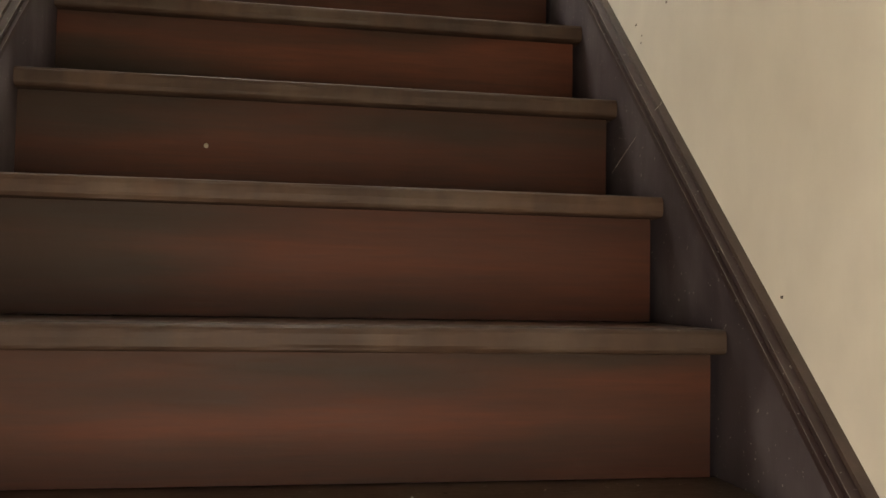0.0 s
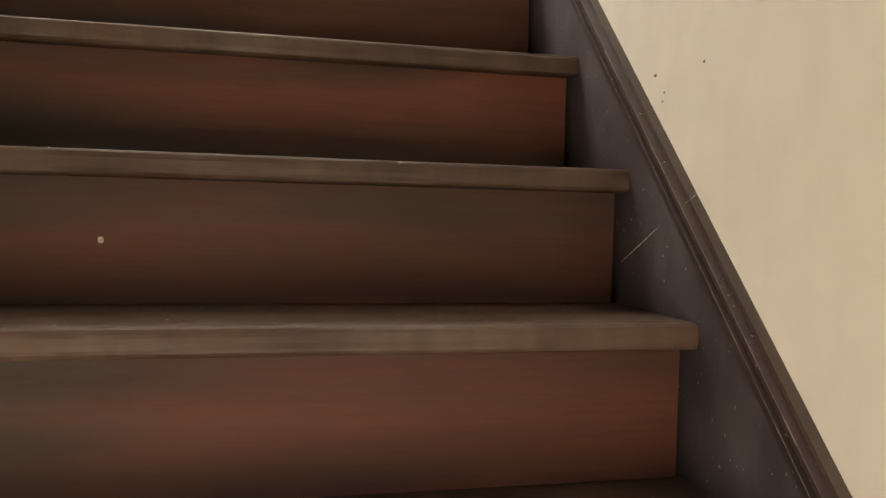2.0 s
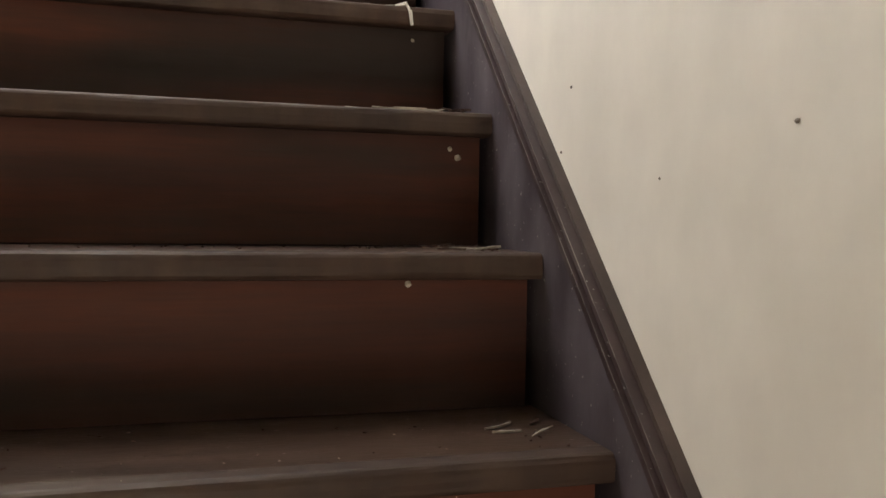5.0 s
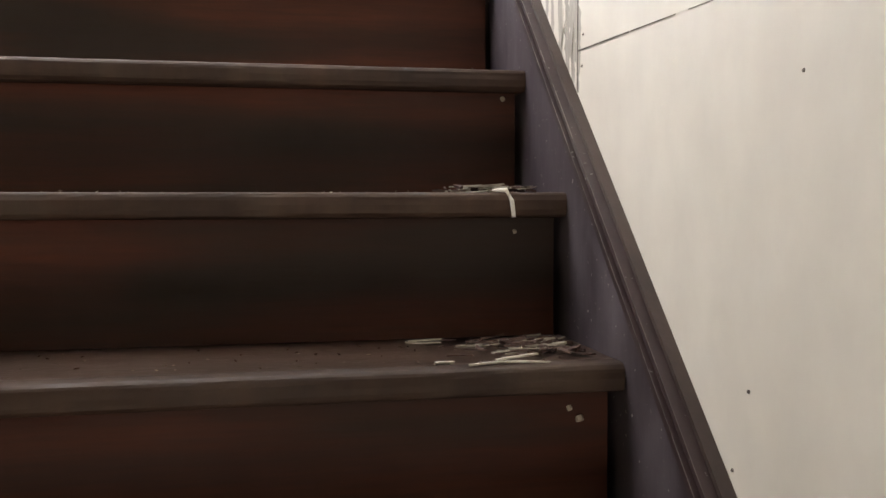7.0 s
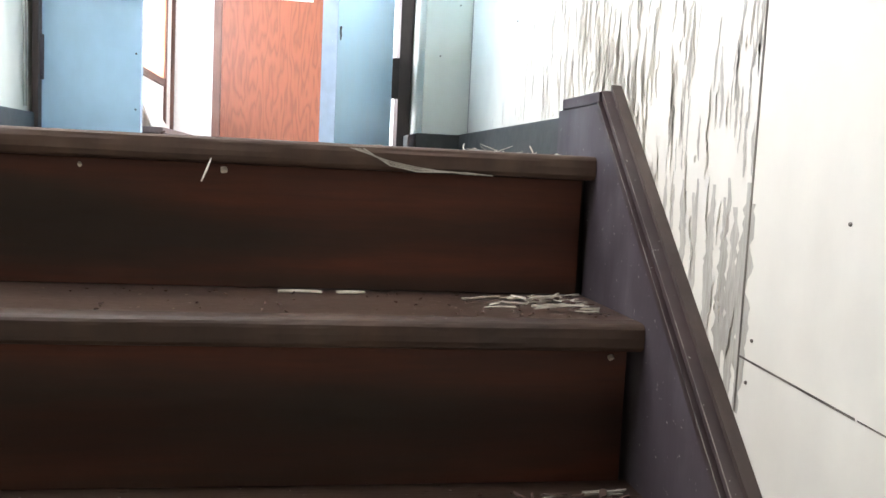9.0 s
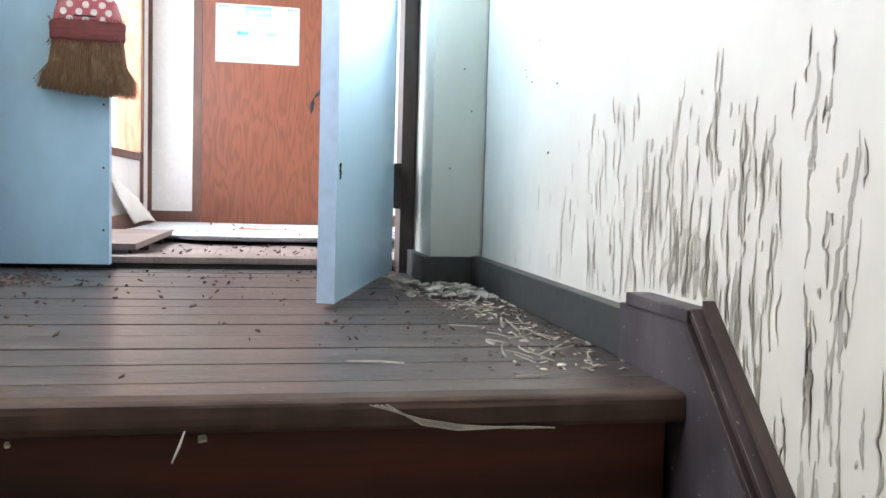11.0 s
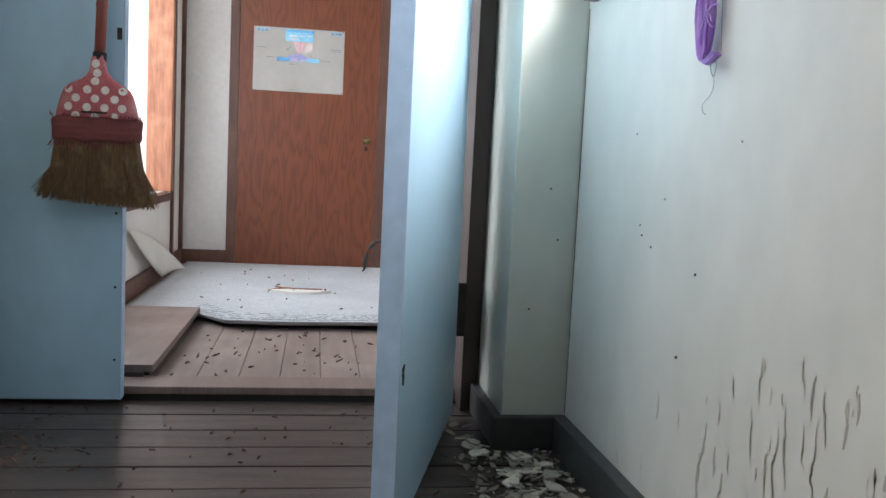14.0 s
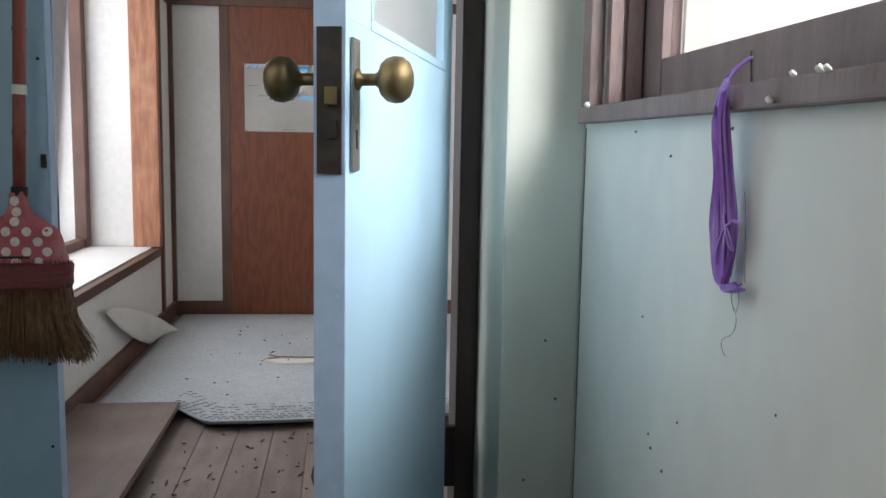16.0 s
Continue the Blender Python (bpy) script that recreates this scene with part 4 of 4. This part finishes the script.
def smooth_line(nodes, n=3):
    """Points along a smooth line through the nodes."""
    v = [Vector(p) for p in nodes]
    out = []
    for i in range(len(v) - 1):
        p0, p1, p2, p3 = v[max(i - 1, 0)], v[i], v[i + 1], v[min(i + 2, len(v) - 1)]
        for k in range(n):
            t = k / n
            out.append(0.5 * (2 * p1 + (p2 - p0) * t + (2 * p0 - 5 * p1 + 4 * p2 - p3) * t * t + (3 * p1 - p0 - 3 * p2 + p3) * t ** 3))
    return out + [v[-1]]


for k in range(40):
    u, d = rng.uniform(-1, 1), rng.uniform(-0.004, 0.004)
    w = rng.uniform(0.8, 1.2)
    nodes = [(0.011, HY + 0.003 * u, HZ + 0.002), (HX - 0.001, 0.559 + 0.006 * u, 0.904), (HX + 0.004 + d, 0.579 + 0.011 * u, 0.866), (HX + 0.013 + d, 0.586 + 0.014 * u * w, 0.812),
             (HX + 0.018 + d, 0.591 + 0.023 * u * w, 0.755 + 0.01 * rng.random()), (HX + 0.02 + d, 0.592 + 0.012 * u, 0.715)]
    if k % 3:
        nodes += [(HX + 0.02 + d, 0.582 + 0.003 * u, 0.703 + 0.003 * u), (HX + 0.018 + d, 0.548 + 0.006 * u, 0.711 + 0.003 * u)]
    part("strand", add_tube(bmesh.new(), smooth_line(nodes), 0.0006 + 0.0008 * rng.random(), 4), M_PURPLE, hank)
for nodes in ([(0, 0.578, 0.776), (-0.002, 0.57, 0.766), (0.001, 0.56, 0.772), (0.002, 0.548, 0.771)], [(0, 0.573, 0.768), (0, 0.561, 0.756), (0.001, 0.556, 0.744), (0, 0.566, 0.75), (0, 0.575, 0.766)],
              [(0, 0.574, 0.766), (0.001, 0.59, 0.745), (0.002, 0.594, 0.727)], [(0, 0.572, 0.764), (0.002, 0.579, 0.74), (0.002, 0.577, 0.715)]):
    part("knot", add_tube(bmesh.new(), smooth_line([(HX + 0.012 + a, b, c) for a, b, c in nodes]), 0.0013, 5), M_PURPLE, hank)
for nodes in ([(0.575, 0.704), (0.57, 0.69), (0.562, 0.682), (0.56, 0.672), (0.568, 0.66), (0.588, 0.65), (0.586, 0.64), (0.577, 0.636)], [(0.571, 0.704), (0.573, 0.695), (0.566, 0.684)], [(0.56, 0.708), (0.557, 0.695), (0.561, 0.683)],
              [(0.558, 0.80), (0.553, 0.775), (0.55, 0.74), (0.547, 0.714)]):
    part("loose_thread", add_tube(bmesh.new(), smooth_line([(HX + 0.022, b, c) for b, c in nodes]), 0.00045, 4), M_GREYSTRING, hank)

# ---- cable bundle by the closed leaf ----
cab = thing("cable_bundle", "bundle of pale thin cables running down the wall", "cable")
for k, dx in enumerate((0.0, 0.007, 0.013)):
    pts = [(XL + 0.006 + dx * 0.3, 1.36 - dx * 2.2 + 0.006 * math.sin(i * 1.3 + k), 0.09 + i * 0.16) for i in range(13)]
    part("cable", add_tube(bmesh.new(), pts, 0.003, 6), M_CABLE if k != 1 else M_JAMB, cab)

# ---- wall details: board joints, cracks, nails ----
joint = bmesh.new()
add_box(joint, (XR - 0.0008, -0.3885, -0.27), (XR + 0.001, -0.3855, ZC - 0.01))
for y0, y1, w in ((-0.389, -0.58, 0.0012), (-0.583, -0.71, 0.0008), (-0.74, -0.86, 0.0006), (-0.88, -1.25, 0.0007), (-1.3, -2.2, 0.0005)):
    za, zb = -0.21 + 0.058 * (y0 + 0.389), -0.21 + 0.058 * (y1 + 0.389)
    joint.faces.new([joint.verts.new((XR - 0.0008, y, z)) for y, z in ((y0, za - w), (y1, zb - w), (y1, zb + w), (y0, za + w))])
add_box(joint, (XR - 0.0008, 1.1425, 0.07), (XR + 0.001, 1.1455, WZ0 - 0.03))
structure("trim_joints", joint, M_CRACK, "dark joints between the wall boards", "joint")


def sliver(bm, y, z, ln, w, x, r):
    """A jagged upright patch on the wall."""
    n = max(5, int(ln / 0.007))
    rows = []
    yy = y
    for i in range(n + 1):
        f = i / n
        yy += r.uniform(-0.0019, 0.0019)
        ww = w * (math.sin(math.pi * min(max(f, 0.04), 0.96)) ** 0.4) * r.uniform(0.5, 1.3)
        rows.append([bm.verts.new((x, yy - ww / 2, z - ln / 2 + ln * f)), bm.verts.new((x, yy + ww / 2 * r.uniform(0.6, 1.2), z - ln / 2 + ln * f))])
    for p, q in zip(rows, rows[1:]):
        bm.faces.new((p[0], p[1], q[1], q[0]))


def tear(dark, lips, y, z, ln, w, r):
    """A wandering upright split in the paint, with the paint lifting off along one or both of its sides."""
    n = max(5, int(ln / 0.0045))
    ph, amp = r.uniform(0, 50), r.uniform(0.001, 0.0035)
    side = r.choice((1, 1, -1))
    lift, lw = r.uniform(0.0004, 0.0015), r.uniform(0.002, 0.005)
    jogs = [(r.uniform(0.15, 0.85), r.choice((-1, 1)) * r.uniform(0.0012, 0.004)) for _ in range(int(ln / 0.02))]
    rows, edge = [], []
    for i in range(n + 1):
        f = i / n
        zz = z - ln / 2 + ln * f
        yy = y + amp * noise.noise(Vector((ph, zz * 38, 0))) + 0.0012 * noise.noise(Vector((ph, zz * 160, 4))) + (f - 0.5) * ln * 0.05 * side + sum(d for at, d in jogs if f > at)
        fat = math.sin(math.pi * min(max(f, 0.03), 0.97)) ** 1.2
        ww = w * fat * max(0.15, 0.75 + 1.3 * noise.noise(Vector((ph + 9, zz * 90, 2))))
        rows.append([dark.verts.new((XR - 0.0006, yy - ww / 2, zz)), dark.verts.new((XR - 0.0006, yy + ww / 2, zz))])
        ey = yy + side * ww * 0.35
        edge.append([lips.verts.new((XR - 0.0008 - lift * fat, ey, zz)), lips.verts.new((XR - 0.0007 - lift * fat * 0.4, ey + side * lw * 0.5 * fat, zz)), lips.verts.new((XR - 0.0002, ey + side * lw * (0.3 + fat), zz))])
    for p, q in zip(rows, rows[1:]):
        dark.faces.new((p[0], p[1], q[1], q[0]))
    for p, q in zip(edge, edge[1:]):
        for k in range(2):
            lips.faces.new((p[k], p[k + 1], q[k + 1], q[k]))


def crack_top(y):
    """How high the peeling reaches along the wall."""
    reach = 0.36 + 0.07 * noise.noise(Vector((y * 9, 0, 0)))
    return reach if y < 0.5 else reach * math.exp(-(y - 0.5) / 0.4)


BARE_TOP = -0.028
cr, lips, bare = bmesh.new(), bmesh.new(), bmesh.new()
r2 = random.Random(21)
made = 0
while made < 330:
    y = r2.uniform(-0.38, 0.85)
    if r2.random() > (0.3 if y < -0.2 else 0.65 if y < -0.1 else 1.0 if y < 0.12 else 0.85 * math.exp(-(y - 0.12) / 0.22)):
        continue
    low = y * R / T + 0.1 if y < 0 else (0.1 if y < 0.2 else 0.075)
    top = crack_top(y)
    ln = r2.choice((0.012, 0.02, 0.03, 0.042, 0.055, 0.075, 0.1)) * r2.uniform(0.7, 1.3)
    z = max(low + (top - low) * r2.random() ** (1.5 if y > -0.1 else 1.0), low + ln / 2)
    if z + ln / 2 > top + 0.02:
        continue
    w = (0.00025 + 0.0009 * r2.random() ** 2.2) * (1.3 if ln > 0.05 else 0.9) * (1.0 if y < 0.15 else 0.7)
    tear(cr, lips, y, z, ln, min(w, ln * 0.03), r2)
    made += 1
for k, (y, w, up) in enumerate(((-0.37, 0.026, 0.0), (-0.335, 0.02, 0.004), (-0.3, 0.022, -0.004), (-0.262, 0.012, 0.002), (-0.235, 0.016, 0.0), (-0.2, 0.011, -0.006), (-0.176, 0.009, 0.004))):
    low = y * R / T + 0.09
    for q in range(3):
        top = BARE_TOP + up - q * r2.uniform(0.01, 0.03)
        if top - low > 0.02:
            sliver(bare, y + r2.uniform(-0.35, 0.35) * w * q, (low + top) / 2, top - low, w * r2.uniform(0.7, 1.0), XR - 0.0002 - 0.00002 * (k + 7 * q) / 3, r2)
for k in range(26):
    y = -0.382 + 0.2 * r2.random() ** 2
    ln = r2.uniform(0.03, 0.12)
    sliver(bare, y, BARE_TOP + ln / 2 + 0.22 * r2.random() ** 1.3, ln, r2.uniform(0.002, 0.007), XR - 0.0004, r2)
bmesh.ops.solidify(lips, geom=lips.faces, thickness=0.0005)
tagged(link("paint_cracks", cr, M_CRACK), "dark upright cracks in the peeling wall paint", "cracks", kind="stuff")
tagged(link("paint_curls", lips, M_WALL), "cream paint edges lifting off the wall along the cracks", "peeling paint", kind="stuff")
tagged(link("bare_streaks", bare, M_BARE), "grey bare wood streaks where paint came off", "peeling paint", kind="stuff")
spots = bmesh.new()
for y, z, s in ((-1.305, -1.118, 0.004), (-1.443, -1.119, 0.003), (-1.33, -1.16, 0.0025), (-1.808, -1.633, 0.0035), (-0.842, -0.704, 0.003), (-1.316, -0.711, 0.004), (-1.334, -1.147, 0.0025), (-2.05, -1.75, 0.004), (-0.87, -0.62, 0.003), (-0.95, -0.33, 0.0025), (0.6, 0.423, 0.0035), (0.907, 0.861, 0.003), (0.78, 0.83, 0.003),
                (0.72, 0.52, 0.0025), (0.5, 0.6, 0.002), (0.85, 0.62, 0.0025), (0.64, 0.3, 0.004), (0.62, 0.86, 0.003), (-0.41, -0.19, 0.003), (-0.405, -0.235, 0.003), (-0.55, -0.06, 0.003), (-1.1, -0.75, 0.002), (0.8, 0.46, 0.003), (0.76, 0.445, 0.003), (0.81, 0.475, 0.0025)):
    add_tube(spots, [(XR + 0.001, y, z), (XR - 0.0007, y, z + s * 0.4)], s * 0.75, 7)
for x, z in ((-0.02, 0.52), (-0.05, 0.28), (0.0, 0.42)):
    add_tube(spots, [(x, 1.147, z), (x, 1.1458, z)], 0.0025, 7)
tagged(link("wall_marks", spots, M_CRACK), "small dark nail holes and chips in the wall", "marks", kind="stuff")
web = thing("cobweb", "thin pale cobweb thread across the skirt board", "cobweb")
part("thread", add_tube(bmesh.new(), [(-0.005, -1.291, -1.404), (0.004, -1.38, -1.352), (0.02, -1.463, -1.3)], 0.00022, 4), M_PAPER, web)

# ---- debris ----
r3 = random.Random(5)
SHARDS = ((-0.085, 0.87, 0.046), (-0.042, 0.825, 0.038), (-0.045, 0.965, 0.04), (-0.1, 0.985, 0.036), (-0.07, 1.06, 0.034), (-0.155, 1.08, 0.03), (-0.16, 1.2, 0.026), (-0.05, 0.905, 0.03), (-0.12, 0.93, 0.028))


def stick(bm, x, y, z, ln, w, t, ang, r, bend=0.15, rise=0.0):
    """A thin bent splinter lying at z."""
    ca, sa = math.cos(ang), math.sin(ang)
    b = bend * r.uniform(-1, 1)
    rows = []
    for i in range(6):
        f = i / 5 - 0.5
        ww = w * (0.5 if i in (0, 5) else r.uniform(0.8, 1.2)) / 2
        off = b * ln * (f * f * 4 - 0.5)
        zz = z + rise * (i / 5) + t * 0.2 * r.random()
        rows.append([bm.verts.new((x + f * ln * ca - (off + q * ww) * sa, y + f * ln * sa + (off + q * ww) * ca, zz + h)) for q, h in ((-1, 0), (1, 0), (0.8, t), (-0.8, t))])
    for p, q in zip(rows, rows[1:]):
        for k in range(4):
            bm.faces.new((p[k], p[(k + 1) % 4], q[(k + 1) % 4], q[k]))
    bm.faces.new(rows[0][::-1])
    bm.faces.new(rows[-1])


def sticks(name, label, mat, spots_list):
    bm = bmesh.new()
    for x, y, z, ln, w, t, ang, rise in spots_list:
        stick(bm, x, y, z, ln, w, t, ang, r3, 0.15, rise)
    return tagged(link(name, bm, mat), label, "debris", kind="stuff")


for i in range(62):
    bm = bmesh.new()
    big = i < 9
    s = r3.uniform(0.026, 0.048) if big else r3.uniform(0.009, 0.022)
    y = r3.uniform(0.84, 1.08) if i % 3 else r3.uniform(0.98, 1.28)
    x = r3.uniform(-0.13, 0.0) if y < 1.09 else r3.uniform(-0.2, -0.125)
    if big:
        x, y, s = SHARDS[i]
    flake(bm, 0, 0, 0, s, r3, 0.003, 0.7, 0.14 if big else 0.3)
    o = tagged(link("paint_chip", bm, M_FLAKE), "broken cream paint chip on the landing boards", "paint chip", "paint chips by the pillar")
    o.location = (min(x, 0.006 - s), y, 0.0006 + 0.003 * (i % 3))


def litter(name, label, mat, spots_list, kind="stuff"):
    bm = bmesh.new()
    for x, y, z, s, t, asp, tilt in spots_list:
        flake(bm, x, y, z, s, r3, t, asp, tilt)
    return tagged(link(name, bm, mat), label, "debris", kind=kind)


litter("paint_flakes", "small pale paint flakes along the landing wall", M_FLAKE,
       [(min(0.0, r3.gauss(-0.05, 0.05)), r3.uniform(0.12, 1.12), 0.0005, r3.uniform(0.002, 0.009), 0.0015, r3.uniform(0.2, 1), 0.4) for _ in range(190)])
litter("paint_flakes", "crumbled paint flakes heaped by the pillar", M_FLAKE,
       [(r3.uniform(-0.2, -0.01), r3.uniform(0.85, 1.1), 0.0005, r3.uniform(0.003, 0.012), 0.002, r3.uniform(0.3, 1), 0.5) for _ in range(150)])
sticks("splinters", "pale curled paint splinters along the landing wall", M_FLAKE,
       [(-0.045 - abs(r3.gauss(0, 0.06)), r3.uniform(0.05, 0.8), 0.0006, r3.uniform(0.014, 0.05), r3.uniform(0.002, 0.006), 0.0014, r3.uniform(0, 3.1), r3.choice((0, 0, 0.006, 0.014))) for _ in range(48)]
       + [(-0.33, 0.18, 0.0006, 0.075, 0.006, 0.002, -0.35, 0.002), (-0.15, 0.09, 0.0006, 0.04, 0.005, 0.002, 0.05, 0), (-0.075, 0.685, 0.0006, 0.05, 0.005, 0.0015, -0.25, 0)])
litter("leaf_crumbs", "dark dried crumbs scattered over the landing", M_CRUMB,
       [(r3.uniform(-1.12, -0.1), 0.1 + 1.3 * r3.random() ** 0.6, 0.0005, r3.uniform(0.002, 0.0085), 0.003, 0.6, 0.6) for _ in range(140)] + [(r3.gauss(-1.02, 0.06), r3.gauss(1.12, 0.08), 0.0005, r3.uniform(0.004, 0.014), 0.002, 0.5, 0.5) for _ in range(70)])
litter("dirt_crumbs", "fine dark dirt along the landing wall", M_CRUMB,
       [(-0.01 - abs(r3.gauss(0, 0.13)), r3.uniform(0.1, 1.1), 0.0004, r3.uniform(0.0015, 0.006), 0.0012, r3.uniform(0.4, 1), 0.2) for _ in range(320)])
litter("leaf_crumbs", "dark dried crumbs scattered over the room floor", M_CRUMB,
       [(r3.uniform(-0.82, 0.3), r3.uniform(1.6, 2.2), 0.0145, r3.uniform(0.002, 0.011), 0.003, 0.6, 0.6) for _ in range(110)] + [(r3.uniform(-1.0, 0.2), r3.uniform(2.45, 3.6), 0.038, r3.uniform(0.002, 0.009), 0.003, 0.6, 0.5) for _ in range(40)])
for k, nn, white, wide in ((4, 4, 0.6, 0.05), (5, 14, 0.35, 0.05), (6, 70, 0.25, 0.075), (7, 60, 0.5, 0.07), (8, 46, 0.75, 0.055)):
    y, z = nose(k)
    brown, pale, bark = [], [], []
    for i in range(nn):
        ln = r3.uniform(0.012, 0.05)
        x = -0.014 - ln / 2 - abs(r3.gauss(0, wide))
        yy = min(max(y + 0.05 + 0.14 * r3.random() ** 0.7, y + 0.035), y + 0.2 - ln * 0.3)
        tup = (x, yy, z + 0.0006 + 0.007 * r3.random() * (nn > 30), ln, r3.uniform(0.0018, 0.005), r3.uniform(0.001, 0.0028), r3.gauss(0.0, 0.5), r3.choice((0, 0, 0.004)))
        (pale if r3.random() < white else brown).append(tup)
    if k in (6, 7):
        bark = [(-0.022 - abs(r3.gauss(0, 0.045)), y + r3.uniform(0.03, 0.17), z + 0.0006 + 0.005 * r3.random(), r3.uniform(0.007, 0.016), r3.uniform(0.002, 0.005), r3.uniform(0.4, 0.8), 0.35) for _ in range(26)]
    if k == 6:
        pale += [(-0.135, y - 0.628 - nose(6)[0], z + 0.001, 0.1, 0.006, 0.002, 0.02, 0), (-0.12, y + 0.035, z + 0.003, 0.06, 0.01, 0.002, 0.3, 0.003), (-0.21, y + 0.19, z + 0.001, 0.05, 0.004, 0.002, -0.2, 0), (-0.21, y + 0.035, z + 0.001, 0.025, 0.008, 0.002, 0.2, 0)]
    if k == 7:
        pale += [(-0.1 + r3.gauss(0, 0.02), y + 0.07 + 0.03 * r3.random(), z + 0.004 + 0.006 * r3.random(), r3.uniform(0.03, 0.055), r3.uniform(0.004, 0.008), 0.002, r3.uniform(-0.6, 0.6), 0.003) for _ in range(12)]
    if k == 8:
        pale += [(-0.165, y + 0.18, z + 0.001, 0.07, 0.005, 0.002, 0.5, 0), (-0.42, y + 0.195, z + 0.001, 0.06, 0.008, 0.003, 0.05, 0), (-0.35, y + 0.197, z + 0.001, 0.04, 0.008, 0.003, 0.1, 0)]
    sticks("splinter_pile", "pile of brown splinters in the step's corner", M_CRUMB, brown)
    sticks("paint_splinters", "pale paint splinters in the step's corner", M_FLAKE, pale)
    if bark:
        litter("bark_crumbs", "brown bark-like crumbs in the step's corner", M_CRUMB, bark)
    litter("dirt_crumbs", "dark crumbs scattered on a tread", M_CRUMB, [(-0.03 - 0.7 * r3.random() ** 1.6, y + r3.uniform(0.03, 0.2), z + 0.0003, r3.uniform(0.0012, 0.004), 0.0015, 0.7, 0.4) for _ in range(12 * k - 30)])
for k in range(0, 9):
    y, z = nose(k)
    litter("dust_specks", "pale dust specks on a tread", M_FLAKE, [(r3.uniform(-1.0, -0.03), y + r3.uniform(0.01, 0.2), z + 0.0002, r3.uniform(0.0008, 0.003), 0.0008, 0.6, 0.2) for _ in range(26)])
st = thing("paint_strip", "thin pale paint strip hanging over a step's nosing", "paint strip")
y7, z7 = nose(7)
part("strip", add_tube(bmesh.new(), [(-0.10, y7 + 0.02, z7 + 0.003), (-0.086, y7 - 0.002, z7 + 0.003), (-0.079, y7 - 0.007, z7 - 0.012), (-0.076, y7 - 0.007, z7 - 0.036)], [0.002, 0.0035, 0.0035, 0.003], 5), M_PAPER, st)
st = thing("paint_strip", "torn pale strip caught under the landing's edge", "paint strip")
part("strip", add_tube(bmesh.new(), [(-0.545, -0.003, -0.03), (-0.55, -0.006, -0.045), (-0.557, -0.005, -0.062)], [0.001, 0.0018, 0.001], 5), M_PAPER, st)
st = thing("cobweb", "dusty pale cobweb strand along the landing edge", "cobweb")
for k in range(4):
    pts = [(-0.357 + 0.006 * k, -0.0045, -0.006), (-0.301, -0.006, -0.022 - 0.002 * k), (-0.261, -0.006, -0.029 - 0.002 * k), (-0.22 + 0.01 * k, -0.0055, -0.033), (-0.187 + 0.012 * k, -0.003, -0.036)]
    part("strand", add_tube(bmesh.new(), pts, 0.0007 + 0.0004 * (k % 2), 4), M_BARE, st)
chips = bmesh.new()
for k, x, dz, s in ((6, -0.058, -0.055, 0.0035), (6, -0.045, -0.068, 0.005), (5, -0.175, -0.04, 0.004), (7, -0.068, -0.055, 0.003), (8, -0.03, -0.045, 0.004), (3, -0.76, -0.12, 0.004), (2, -0.5, -0.03, 0.003), (9, -0.72, -0.045, 0.003), (9, -0.53, -0.043, 0.005)):
    y, z = nose(k)
    add_tube(chips, [(x, y + 0.023, z + dz), (x + 0.001, y + 0.0195, z + dz - s)], s, 6)
tagged(link("riser_chips", chips, M_FLAKE), "pale chips stuck to the risers", "paint chips", kind="stuff")
dl = thing("dried_leaf", "dried brown leaf hanging on the back of the open door", "leaf")
bm = bmesh.new()
pts = [LEAF @ Vector(p) for p in ((0.4647, -0.0005, 0.438), (0.4631, -0.0563, 0.424), (0.4647, -0.0621, 0.418), (0.4664, -0.0679, 0.411), (0.4672, -0.0707, 0.4), (0.4678, -0.0727, 0.387), (0.468, -0.0736, 0.375))]
add_tube(bm, pts, [0.0006, 0.003, 0.0045, 0.0018, 0.0045, 0.005, 0.0008], 7)
part("blade", bm, M_JAMB, dl)

# ---- tree outside the landing window ----
tree = thing("tree", "thin pale-leaved tree outside the window", "tree", at=(4.5, 10.2, -3.1))
rt = random.Random(3)
tb = bmesh.new()
add_tube(tb, [(0, 0, 0), (0.06, 0.02, 2), (-0.05, 0.05, 4), (0.02, 0, 6.5)], [0.12, 0.1, 0.07, 0.03], 9)
part("trunk", tb, M_BARK, tree)
lv = bmesh.new()
for k in range(34):
    z0 = rt.uniform(2.2, 6.3)
    a = rt.uniform(0, 2 * math.pi)
    ln = rt.uniform(0.9, 2.2)
    p0 = Vector((0, 0, z0))
    p1 = p0 + Vector((math.cos(a) * ln * 0.5, math.sin(a) * ln * 0.5, 0.35 * ln))
    p2 = p0 + Vector((math.cos(a + 0.2) * ln, math.sin(a + 0.2) * ln, 0.5 * ln))
    part("limb", add_tube(bmesh.new(), [p0, p1, p2], [0.03, 0.016, 0.005], 5), M_BARK, tree)
    for j in range(60):
        c = p0.lerp(p2, rt.uniform(0.3, 1.05)) + Vector((rt.gauss(0, 0.18), rt.gauss(0, 0.18), rt.gauss(0.05, 0.16)))
        d = Vector((rt.uniform(-1, 1), rt.uniform(-1, 1), rt.uniform(-1, 1))).normalized() * 0.045
        e = d.orthogonal().normalized() * 0.018
        lv.faces.new([lv.verts.new(c - d), lv.verts.new(c + e), lv.verts.new(c + d), lv.verts.new(c - e)])
part("crown", lv, M_LEAF, tree)
